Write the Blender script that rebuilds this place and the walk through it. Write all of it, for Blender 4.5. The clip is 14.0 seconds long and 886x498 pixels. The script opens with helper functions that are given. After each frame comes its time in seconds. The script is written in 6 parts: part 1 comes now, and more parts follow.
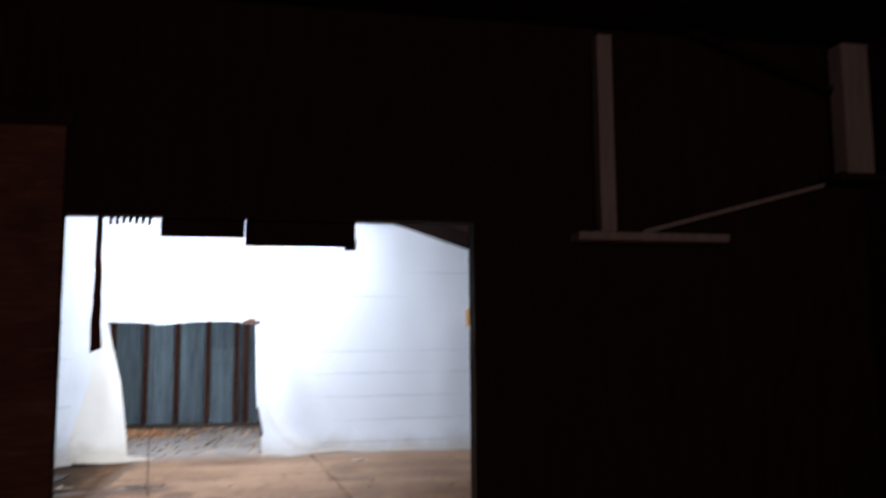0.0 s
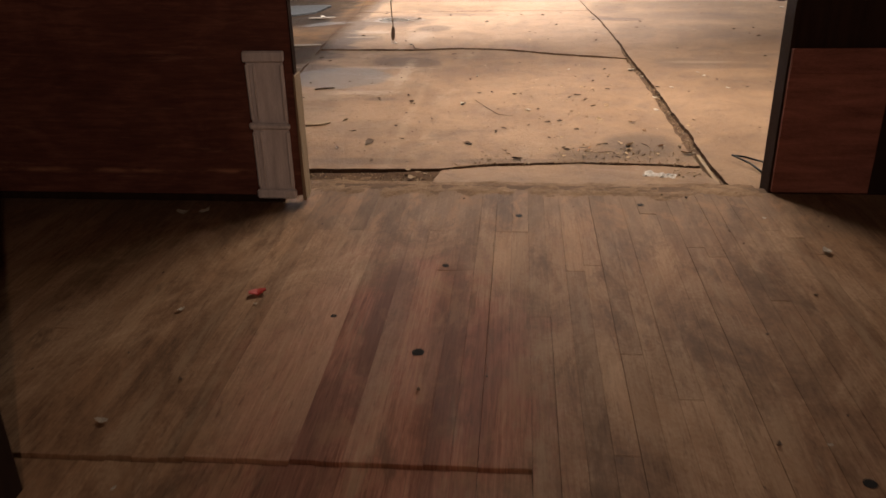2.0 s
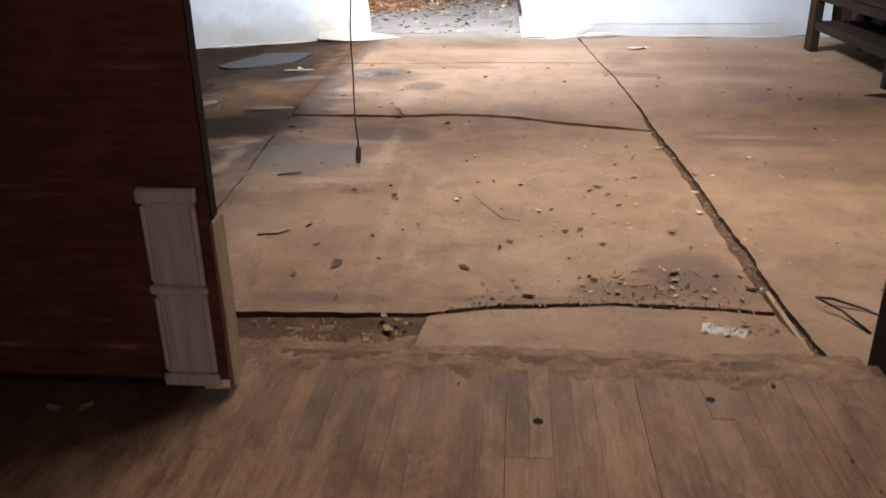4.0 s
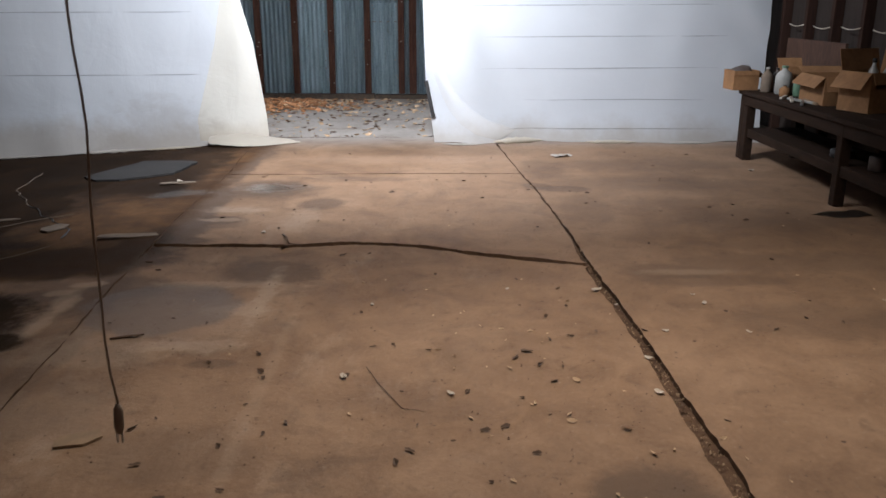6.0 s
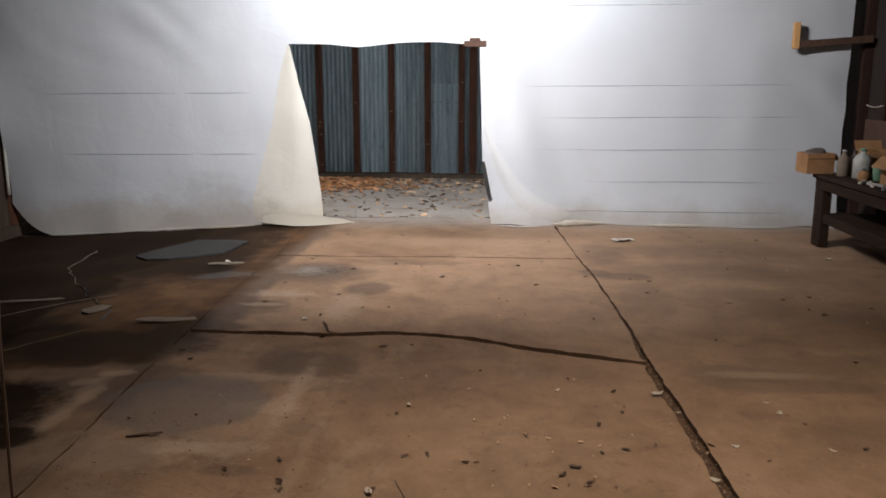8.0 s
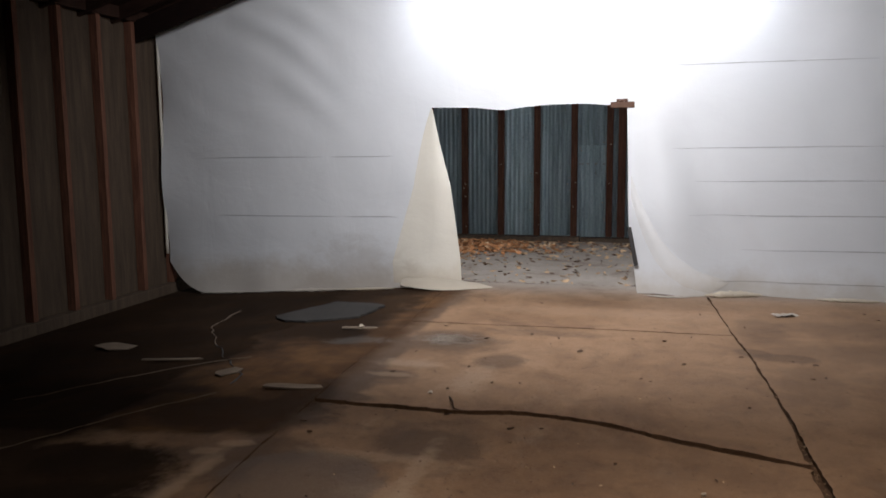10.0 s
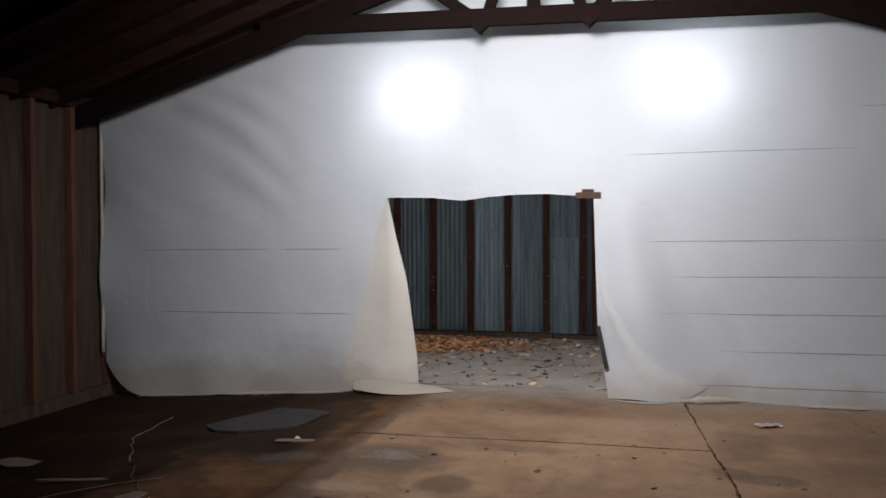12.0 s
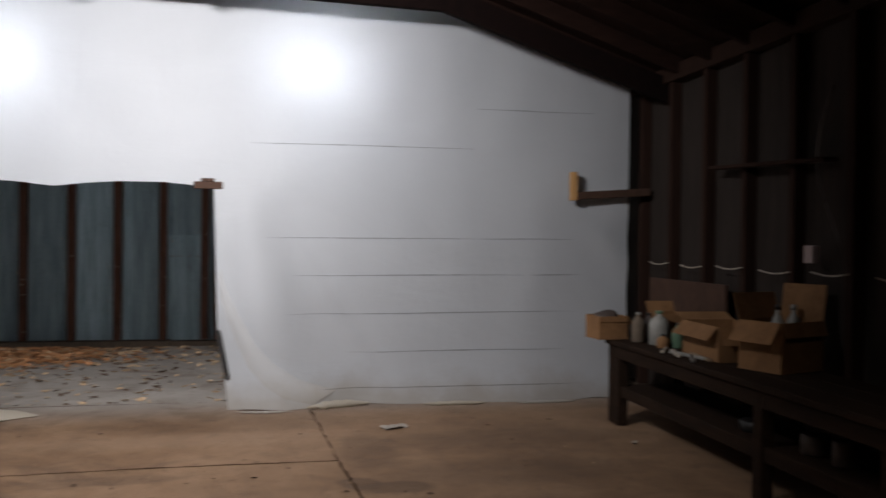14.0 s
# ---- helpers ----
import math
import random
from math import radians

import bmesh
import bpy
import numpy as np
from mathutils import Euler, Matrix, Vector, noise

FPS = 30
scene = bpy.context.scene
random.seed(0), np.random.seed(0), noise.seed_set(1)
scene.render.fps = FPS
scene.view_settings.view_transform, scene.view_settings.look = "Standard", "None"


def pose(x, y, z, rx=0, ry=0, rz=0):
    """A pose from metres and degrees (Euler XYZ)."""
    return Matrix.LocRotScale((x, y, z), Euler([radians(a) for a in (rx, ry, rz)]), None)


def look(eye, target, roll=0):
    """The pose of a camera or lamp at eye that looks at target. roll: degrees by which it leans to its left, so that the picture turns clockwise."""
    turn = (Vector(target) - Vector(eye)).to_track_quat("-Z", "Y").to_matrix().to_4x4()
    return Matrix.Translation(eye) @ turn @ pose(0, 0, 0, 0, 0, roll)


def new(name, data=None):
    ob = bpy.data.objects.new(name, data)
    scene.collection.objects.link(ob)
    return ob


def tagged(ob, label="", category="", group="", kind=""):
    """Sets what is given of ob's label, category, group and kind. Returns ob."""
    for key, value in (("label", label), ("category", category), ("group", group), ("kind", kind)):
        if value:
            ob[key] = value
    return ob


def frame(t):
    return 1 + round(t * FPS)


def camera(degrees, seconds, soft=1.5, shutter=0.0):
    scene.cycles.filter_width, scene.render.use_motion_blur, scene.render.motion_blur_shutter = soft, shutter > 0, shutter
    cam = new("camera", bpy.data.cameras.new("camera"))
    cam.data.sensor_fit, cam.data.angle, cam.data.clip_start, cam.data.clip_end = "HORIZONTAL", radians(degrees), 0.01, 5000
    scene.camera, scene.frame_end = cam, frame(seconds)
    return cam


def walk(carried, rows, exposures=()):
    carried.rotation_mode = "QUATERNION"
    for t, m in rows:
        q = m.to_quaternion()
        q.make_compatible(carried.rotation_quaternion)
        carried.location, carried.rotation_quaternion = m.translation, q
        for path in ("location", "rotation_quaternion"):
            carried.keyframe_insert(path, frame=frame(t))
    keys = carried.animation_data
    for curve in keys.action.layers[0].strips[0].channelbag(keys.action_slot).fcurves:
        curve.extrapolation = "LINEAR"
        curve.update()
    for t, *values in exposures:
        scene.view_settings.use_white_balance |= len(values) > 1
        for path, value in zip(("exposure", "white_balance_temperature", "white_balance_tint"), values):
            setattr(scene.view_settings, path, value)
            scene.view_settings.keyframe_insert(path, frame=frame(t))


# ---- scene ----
cam = camera(56.8, 14.0, 1.5, 0.4)
PATH = [
    (0, (0.04, -0.45, 1.72), (0.463, 1.505, 1.944), -0.4),
    (0.5, (0.034, -0.396, 1.704), (0.198, 1.595, 1.606), -0.4),
    (1, (0.048, -0.19, 1.605), (0.053, 1.769, 1.203), -0.5),
    (1.5, (0.067, 0.058, 1.512), (-0.059, 1.937, 0.838), -1.1),
    (2, (0.031, 0.397, 1.51), (-0.145, 2.21, 0.683), -1.2),
    (4.5, (-0.077, 2.039, 1.617), (-0.231, 3.896, 0.89), -0.6),
    (5, (-0.101, 2.372, 1.592), (-0.19, 4.259, 0.935), -0.1),
    (5.5, (-0.007, 2.689, 1.597), (-0.019, 4.589, 0.974), 0.0),
    (6, (0.035, 2.927, 1.599), (0.054, 4.842, 1.021), 0.1),
    (6.5, (0.033, 3.063, 1.601), (0.071, 4.987, 1.054), 0.3),
    (7, (0.131, 3.159, 1.581), (0.173, 5.098, 1.094), 0.1),
    (7.5, (0.156, 3.201, 1.593), (0.12, 5.146, 1.13), 0.1),
    (8, (0.136, 3.267, 1.605), (-0.002, 5.222, 1.206), -0.0),
    (8.5, (0.137, 3.328, 1.603), (-0.088, 5.279, 1.226), -0.2),
    (9, (0.152, 3.414, 1.611), (-0.194, 5.349, 1.239), -0.2),
    (11.5, (0.305, 4.082, 1.647), (-0.248, 6.003, 1.601), -0.1),
    (12, (0.356, 4.319, 1.639), (-0.116, 6.262, 1.603), -0.2),
    (12.5, (0.405, 4.429, 1.648), (-0.012, 6.385, 1.610), -0.3),
    (13, (0.402, 4.576, 1.679), (0.164, 6.562, 1.637), 0.3),
    (13.5, (0.411, 4.834, 1.627), (0.447, 6.833, 1.590), 0.2),
    (14, (0.392, 4.994, 1.560), (0.803, 6.952, 1.537), 0.7),
]
EXPOSURES = [(0, 1.25, 5700, 11), (0.5, 0.45, 5550, 11), (1.0, 0.6, 5800, 10), (1.5, 1.45, 6900, 12), (2.0, 2.25, 6800, 12), (4.5, 1.92, 5800, 10), (5.0, 1.6, 5800, 10), (6.0, 1.22, 6050, 10), (7.5, 0.88, 6500, 11), (9.0, 0.70, 6700, 12), (11.5, 0.12, 6550, 12), (12.5, 0.03, 6600, 12), (13.0, 0.0, 6600, 12), (13.5, 0.0, 6600, 12), (14.0, -0.1, 6650, 12)]
walk(cam, [(t, look(eye, target, roll)) for t, eye, target, roll in PATH], EXPOSURES)

# ---- light ----
world = bpy.data.worlds.new("world")
scene.world = world
world.use_nodes = True
world.node_tree.nodes["Background"].inputs[0].default_value = (0.5, 0.55, 0.7, 1)
world.node_tree.nodes["Background"].inputs[1].default_value = 0.002
LAMP = 48.0
SHED_W, DOOR_W, ROOM_W = 298.0, 18.5, 36.0

# ---- places ----
SHEET_Y = 12.654
LEFT_X, RIGHT_X = -5.71, 4.0
WOOD_Z = 0.07
DOOR_L, DOOR_R, DOOR_TOP = -0.995, 1.26, 2.43
WALL_NEAR, WALL_FAR = 4.30, 4.44
RIDGE_X, EAVE_Z, SLOPE = -0.75, 3.02, 0.335
FAR_Y = 17.2


def floor_z(x, y=8.0):
    """Height of the concrete: level, but falling off towards the wet side."""
    return min(0.0, 0.06 * (x + 1.95))


# ---- materials ----
def nodes_of(name):
    m = bpy.data.materials.new(name)
    m.use_nodes = True
    t = m.node_tree
    return m, t, t.nodes["Principled BSDF"]


def math_node(t, op, a, b=None, clamp=False):
    n = t.nodes.new("ShaderNodeMath")
    n.operation = op
    n.use_clamp = clamp
    for k, v in enumerate((a, b)):
        if v is None:
            continue
        if isinstance(v, (int, float)):
            n.inputs[k].default_value = v
        else:
            t.links.new(v, n.inputs[k])
    return n.outputs[0]


def noise_out(t, vec, scale, detail=5.0, rough=0.6, distortion=0.0):
    n = t.nodes.new("ShaderNodeTexNoise")
    n.inputs["Scale"].default_value = scale
    n.inputs["Detail"].default_value = detail
    n.inputs["Roughness"].default_value = rough
    n.inputs["Distortion"].default_value = distortion
    t.links.new(vec, n.inputs["Vector"])
    return n.outputs["Fac"]


def mapped(t, vec, scale):
    n = t.nodes.new("ShaderNodeMapping")
    n.inputs["Scale"].default_value = scale
    t.links.new(vec, n.inputs["Vector"])
    return n.outputs[0]


def ramp(t, fac, stops):
    n = t.nodes.new("ShaderNodeValToRGB")
    r = n.color_ramp
    while len(r.elements) < len(stops):
        r.elements.new(0.5)
    for e, (p, c) in zip(r.elements, stops):
        e.position = p
        e.color = (*c, 1) if len(c) == 3 else c
    t.links.new(fac, n.inputs[0])
    return n.outputs[0]


def smooth(t, v, lo, hi):
    n = t.nodes.new("ShaderNodeMapRange")
    n.interpolation_type = "SMOOTHSTEP"
    n.inputs[1].default_value, n.inputs[2].default_value = lo, hi
    t.links.new(v, n.inputs[0])
    return n.outputs[0]


def mixed(t, fac, a, b, blend="MIX"):
    n = t.nodes.new("ShaderNodeMix")
    n.data_type = "RGBA"
    n.blend_type = blend
    for k, v in ((0, fac), (6, a), (7, b)):
        if isinstance(v, (int, float)):
            n.inputs[k].default_value = v
        elif isinstance(v, tuple):
            n.inputs[k].default_value = (*v, 1)
        else:
            t.links.new(v, n.inputs[k])
    return n.outputs[2]


def bumped(t, b, height, strength, distance=0.01):
    n = t.nodes.new("ShaderNodeBump")
    n.inputs["Strength"].default_value = strength
    n.inputs["Distance"].default_value = distance
    t.links.new(height, n.inputs["Height"])
    t.links.new(n.outputs[0], b.inputs["Normal"])


def coords(t, which="Object"):
    return t.nodes.new("ShaderNodeTexCoord").outputs[which]


def place(t):
    return t.nodes.new("ShaderNodeNewGeometry").outputs["Position"]


def rough_mat(name, dark, light, rough=0.8, scale=6.0, stretch=(1, 1, 1), bump=0.4, fine=60.0, random_tint=0.0, metal=0.0, dist=0.006, spec=0.18):
    """A worn surface: coarse stains and fine grain, both along the stretch."""
    m, t, b = nodes_of(name)
    v = mapped(t, place(t), stretch)
    coarse = noise_out(t, v, scale, 6, 0.65, 0.3)
    grain = noise_out(t, v, fine, 4, 0.7)
    f = math_node(t, "ADD", math_node(t, "MULTIPLY", coarse, 0.65), math_node(t, "MULTIPLY", grain, 0.35))
    c = ramp(t, f, [(0.32, dark), (0.68, light)])
    if random_tint:
        r = t.nodes.new("ShaderNodeObjectInfo").outputs["Random"]
        k = math_node(t, "ADD", math_node(t, "MULTIPLY", r, random_tint * 2), 1 - random_tint)
        hv = t.nodes.new("ShaderNodeHueSaturation")
        t.links.new(k, hv.inputs["Value"])
        t.links.new(c, hv.inputs["Color"])
        c = hv.outputs[0]
    t.links.new(c, b.inputs["Base Color"])
    b.inputs["Metallic"].default_value = metal
    b.inputs["Specular IOR Level"].default_value = spec
    t.links.new(math_node(t, "ADD", math_node(t, "MULTIPLY", coarse, 0.25), rough - 0.12), b.inputs["Roughness"])
    bumped(t, b, f, bump, dist)
    return m


def blob(t, p, x, y, rx, ry, soft=0.35, wobble=0.5, scale=3.0):
    """A mask of 1 inside an uneven oval on the floor."""
    s = t.nodes.new("ShaderNodeSeparateXYZ")
    t.links.new(p, s.inputs[0])
    dx = math_node(t, "DIVIDE", math_node(t, "SUBTRACT", s.outputs[0], x), rx)
    dy = math_node(t, "DIVIDE", math_node(t, "SUBTRACT", s.outputs[1], y), ry)
    d = math_node(t, "SQRT", math_node(t, "ADD", math_node(t, "MULTIPLY", dx, dx), math_node(t, "MULTIPLY", dy, dy)))
    w = math_node(t, "MULTIPLY", math_node(t, "SUBTRACT", noise_out(t, p, scale, 8, 0.72), 0.5), wobble * 3.4)
    return smooth(t, math_node(t, "SUBTRACT", 1.0, math_node(t, "ADD", d, w)), -soft * 0.5, soft * 0.5)


def concrete_mat():
    m, t, b = nodes_of("old_concrete")
    p = place(t)
    s = t.nodes.new("ShaderNodeSeparateXYZ")
    t.links.new(p, s.inputs[0])
    big = noise_out(t, p, 0.7, 6, 0.6, 0.4)
    mid = noise_out(t, p, 3.2, 7, 0.68, 0.6)
    fine = noise_out(t, p, 45.0, 5, 0.75)
    f = math_node(t, "ADD", math_node(t, "MULTIPLY", big, 0.4), math_node(t, "ADD", math_node(t, "MULTIPLY", mid, 0.42), math_node(t, "MULTIPLY", fine, 0.18)))
    c = ramp(t, f, [(0.34, (0.118, 0.066, 0.037)), (0.5, (0.212, 0.128, 0.075)), (0.66, (0.30, 0.195, 0.125))])
    # greyer, cleaner concrete beyond the sheet
    c = mixed(t, smooth(t, s.outputs[1], 12.0, 13.2), c, ramp(t, f, [(0.3, (0.19, 0.165, 0.145)), (0.7, (0.36, 0.325, 0.29))]))
    # pale scuffs and worn lines
    pale = math_node(t, "MULTIPLY", smooth(t, noise_out(t, mapped(t, p, (1.6, 0.8, 1)), 1.9, 8, 0.72, 0.25), 0.52, 0.72), math_node(t, "ADD", 0.08, math_node(t, "MULTIPLY", math_node(t, "MULTIPLY", smooth(t, s.outputs[0], 0.9, -0.9), smooth(t, s.outputs[1], 9.6, 7.6)), 0.36)))
    c = mixed(t, pale, c, (0.36, 0.265, 0.195))
    # sooty blotches
    soot = math_node(t, "MULTIPLY", smooth(t, noise_out(t, p, 1.25, 8, 0.72, 0.7), 0.50, 0.68), math_node(t, "ADD", 0.25, math_node(t, "MULTIPLY", smooth(t, s.outputs[0], 0.6, -0.6), 0.4)))
    c = mixed(t, soot, c, (0.10, 0.062, 0.04))
    specks = math_node(t, "MULTIPLY", smooth(t, noise_out(t, p, 21.0, 4, 0.68), 0.62, 0.72), 0.6)
    c = mixed(t, specks, c, (0.05, 0.032, 0.022))
    blotch = math_node(t, "MULTIPLY", smooth(t, noise_out(t, p, 6.5, 6, 0.7, 0.4), 0.56, 0.70), 0.42)
    c = mixed(t, blotch, c, (0.095, 0.056, 0.034))
    pits = math_node(t, "MULTIPLY", smooth(t, noise_out(t, p, 34.0, 4, 0.7), 0.60, 0.70), 0.4)
    c = mixed(t, pits, c, (0.30, 0.22, 0.16))
    # dry dark stains
    for x, y, rx, ry, k in ((-0.95, 7.74, 0.3, 0.22, 0.7), (-0.9, 9.5, 0.18, 0.2, 0.7), (-1.75, 8.9, 0.4, 0.16, 0.5), (1.5, 7.75, 0.32, 0.14, 0.4), (2.1, 6.9, 0.6, 0.25, 0.35), (2.3, 7.9, 0.8, 0.2, 0.25), (0.75, 5.1, 0.42, 0.16, 0.4), (-1.6, 6.2, 0.3, 0.5, 0.25), (2.0, 10.3, 0.9, 0.3, 0.3), (-1.78, 8.42, 0.3, 0.1, 0.8), (-1.72, 8.98, 0.34, 0.12, 0.7), (-1.5, 9.85, 0.5, 0.14, 0.45), (-0.6, 10.5, 0.5, 0.1, 0.35), (-1.88, 7.35, 0.14, 0.4, 0.75), (-1.84, 9.3, 0.16, 1.0, 0.9), (-1.92, 10.9, 0.16, 0.9, 0.85), (-1.8, 8.6, 0.16, 0.4, 0.8), (-2.0, 11.9, 0.3, 0.6, 0.8), (1.1, 11.0, 0.2, 0.5, 0.4), (-2.2, 7.2, 0.3, 0.35, 0.45), (-1.95, 6.5, 0.25, 0.4, 0.5), (-1.78, 6.5, 0.1, 0.7, 0.5), (0.1, 12.0, 1.2, 0.3, 0.25), (1.7, 7.55, 0.5, 0.1, 0.4), (2.75, 6.9, 0.5, 0.16, 0.45), (1.25, 9.4, 0.2, 0.5, 0.25), (-0.95, 5.6, 0.35, 0.18, 0.3), (-2.5, 6.75, 0.45, 0.22, 0.9), (-2.3, 7.35, 0.3, 0.12, 0.8), (-2.75, 7.2, 0.4, 0.22, 0.8), (-2.2, 6.2, 0.28, 0.45, 0.6), (-2.7, 6.1, 0.4, 0.4, 0.7), (-1.75, 7.45, 0.25, 0.2, 0.6), (-1.95, 5.5, 0.3, 0.5, 0.5), (0.78, 5.28, 0.22, 0.24, 0.75), (0.5, 5.05, 0.3, 0.07, 0.5), (0.1, 4.95, 0.5, 0.05, 0.5), (-0.85, 4.93, 0.3, 0.06, 0.4), (1.2, 10.05, 0.25, 0.12, 0.6), (0.95, 10.2, 0.14, 0.12, 0.6), (-1.0, 6.4, 0.12, 0.05, 0.5), (2.6, 9.0, 0.7, 0.3, 0.3), (2.2, 11.2, 1.0, 0.3, 0.3)):
        c = mixed(t, math_node(t, "MULTIPLY", blob(t, p, x, y, rx, ry, 0.55, 0.42, 4.0), k), c, (0.088, 0.056, 0.037))
    # pale drips and lime
    for x, y, rx, ry, k in ((-0.72, 6.1, 0.03, 1.1, 0.18), (-0.93, 7.35, 0.05, 0.4, 0.55), (-1.3, 6.9, 0.5, 0.3, 0.25), (-1.6, 6.55, 0.35, 0.2, 0.35), (-1.15, 6.6, 0.25, 0.07, 0.5), (-1.05, 7.1, 0.16, 0.1, 0.5), (-1.55, 9.3, 0.22, 0.1, 0.5), (-1.0, 9.0, 0.12, 0.3, 0.4), (-1.25, 7.5, 0.35, 0.06, 0.45), (-1.5, 5.9, 0.3, 0.3, 0.25), (1.6, 7.72, 0.3, 0.05, 0.35), (-0.4, 11.5, 1.0, 0.2, 0.2), (-2.05, 7.1, 0.06, 0.4, 0.4), (-2.1, 10.5, 0.2, 0.06, 0.5)):
        c = mixed(t, math_node(t, "MULTIPLY", blob(t, p, x, y, rx, ry, 1.1, 0.8, 8.0), k * 0.75), c, (0.40, 0.30, 0.22))
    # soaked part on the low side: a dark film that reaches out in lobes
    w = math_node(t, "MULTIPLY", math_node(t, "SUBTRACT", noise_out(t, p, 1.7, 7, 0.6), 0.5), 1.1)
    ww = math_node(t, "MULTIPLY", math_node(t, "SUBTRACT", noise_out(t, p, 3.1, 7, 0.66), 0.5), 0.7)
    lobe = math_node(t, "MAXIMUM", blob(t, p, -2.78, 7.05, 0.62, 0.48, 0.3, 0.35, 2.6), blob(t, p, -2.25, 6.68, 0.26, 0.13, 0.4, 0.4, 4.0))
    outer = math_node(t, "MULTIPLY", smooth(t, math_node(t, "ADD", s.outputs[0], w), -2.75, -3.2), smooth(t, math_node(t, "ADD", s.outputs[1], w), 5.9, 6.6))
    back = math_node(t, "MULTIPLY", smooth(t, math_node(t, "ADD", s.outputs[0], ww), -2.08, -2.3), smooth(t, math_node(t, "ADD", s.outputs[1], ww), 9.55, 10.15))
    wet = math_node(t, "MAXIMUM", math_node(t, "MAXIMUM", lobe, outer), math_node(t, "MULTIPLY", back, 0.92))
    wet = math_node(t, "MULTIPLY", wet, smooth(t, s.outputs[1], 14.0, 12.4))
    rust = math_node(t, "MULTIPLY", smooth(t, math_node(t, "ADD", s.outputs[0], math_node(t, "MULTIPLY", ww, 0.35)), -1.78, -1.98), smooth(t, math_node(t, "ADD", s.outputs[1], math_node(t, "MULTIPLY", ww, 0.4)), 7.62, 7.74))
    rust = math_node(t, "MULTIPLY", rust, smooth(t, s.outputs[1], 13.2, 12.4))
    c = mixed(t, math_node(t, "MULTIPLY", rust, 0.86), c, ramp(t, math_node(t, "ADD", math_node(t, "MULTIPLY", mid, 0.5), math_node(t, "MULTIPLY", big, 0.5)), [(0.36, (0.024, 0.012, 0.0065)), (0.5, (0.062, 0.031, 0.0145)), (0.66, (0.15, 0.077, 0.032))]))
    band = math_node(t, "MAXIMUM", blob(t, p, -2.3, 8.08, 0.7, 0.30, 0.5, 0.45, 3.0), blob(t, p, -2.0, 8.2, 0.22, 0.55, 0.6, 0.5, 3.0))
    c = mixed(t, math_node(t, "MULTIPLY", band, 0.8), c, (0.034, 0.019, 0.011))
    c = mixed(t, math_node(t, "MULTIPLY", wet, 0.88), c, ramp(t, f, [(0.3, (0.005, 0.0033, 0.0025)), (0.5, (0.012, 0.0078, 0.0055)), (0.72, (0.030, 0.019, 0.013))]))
    # lime crust left where the film dried, beside the joint
    for x, y, rx, ry, k in ((-2.03, 7.54, 0.10, 0.05, 0.6), (-2.13, 7.42, 0.08, 0.05, 0.45), (-2.0, 7.2, 0.05, 0.13, 0.4), (-2.02, 6.9, 0.04, 0.16, 0.4), (-1.6, 9.0, 0.16, 0.05, 0.4)):
        c = mixed(t, math_node(t, "MULTIPLY", blob(t, p, x, y, rx, ry, 0.8, 0.7, 9.0), k), c, (0.36, 0.26, 0.185))
    # standing water and damp films
    damp = blob(t, p, -1.46, 7.14, 0.42, 0.40, 0.22, 0.3, 3.0)
    c = mixed(t, math_node(t, "MULTIPLY", damp, 0.6), c, (0.078, 0.055, 0.043))
    puddle = math_node(t, "MULTIPLY", blob(t, p, -1.42, 10.12, 0.26, 0.17, 0.9, 0.7, 5.0), 0.85)
    puddle = math_node(t, "MAXIMUM", puddle, math_node(t, "MULTIPLY", blob(t, p, -2.2, 9.98, 0.26, 0.14, 0.8, 0.6, 5.0), 0.6))
    ring = blob(t, p, -1.42, 10.1, 0.42, 0.3, 0.5, 0.4, 4.0)
    c = mixed(t, math_node(t, "MULTIPLY", ring, 0.55), c, (0.085, 0.058, 0.042))
    c = mixed(t, math_node(t, "MULTIPLY", puddle, 0.6), c, (0.05, 0.045, 0.04))
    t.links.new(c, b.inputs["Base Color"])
    gloss = math_node(t, "MAXIMUM", math_node(t, "MULTIPLY", damp, 0.34), puddle)
    gloss = math_node(t, "MAXIMUM", gloss, math_node(t, "MULTIPLY", wet, 0.02))
    r = math_node(t, "ADD", 0.55, math_node(t, "MULTIPLY", mid, 0.4))
    r = math_node(t, "MULTIPLY", r, math_node(t, "SUBTRACT", 1.0, math_node(t, "MULTIPLY", gloss, 0.82)))
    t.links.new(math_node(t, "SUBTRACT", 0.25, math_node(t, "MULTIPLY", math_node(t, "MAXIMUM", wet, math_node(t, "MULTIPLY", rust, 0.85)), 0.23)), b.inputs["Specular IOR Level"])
    t.links.new(r, b.inputs["Roughness"])
    h = math_node(t, "MULTIPLY", math_node(t, "ADD", math_node(t, "MULTIPLY", mid, 1.0), math_node(t, "MULTIPLY", fine, 0.5)), math_node(t, "SUBTRACT", 1.0, math_node(t, "MULTIPLY", gloss, 0.9)))
    bumped(t, b, h, 0.7, 0.014)
    return m


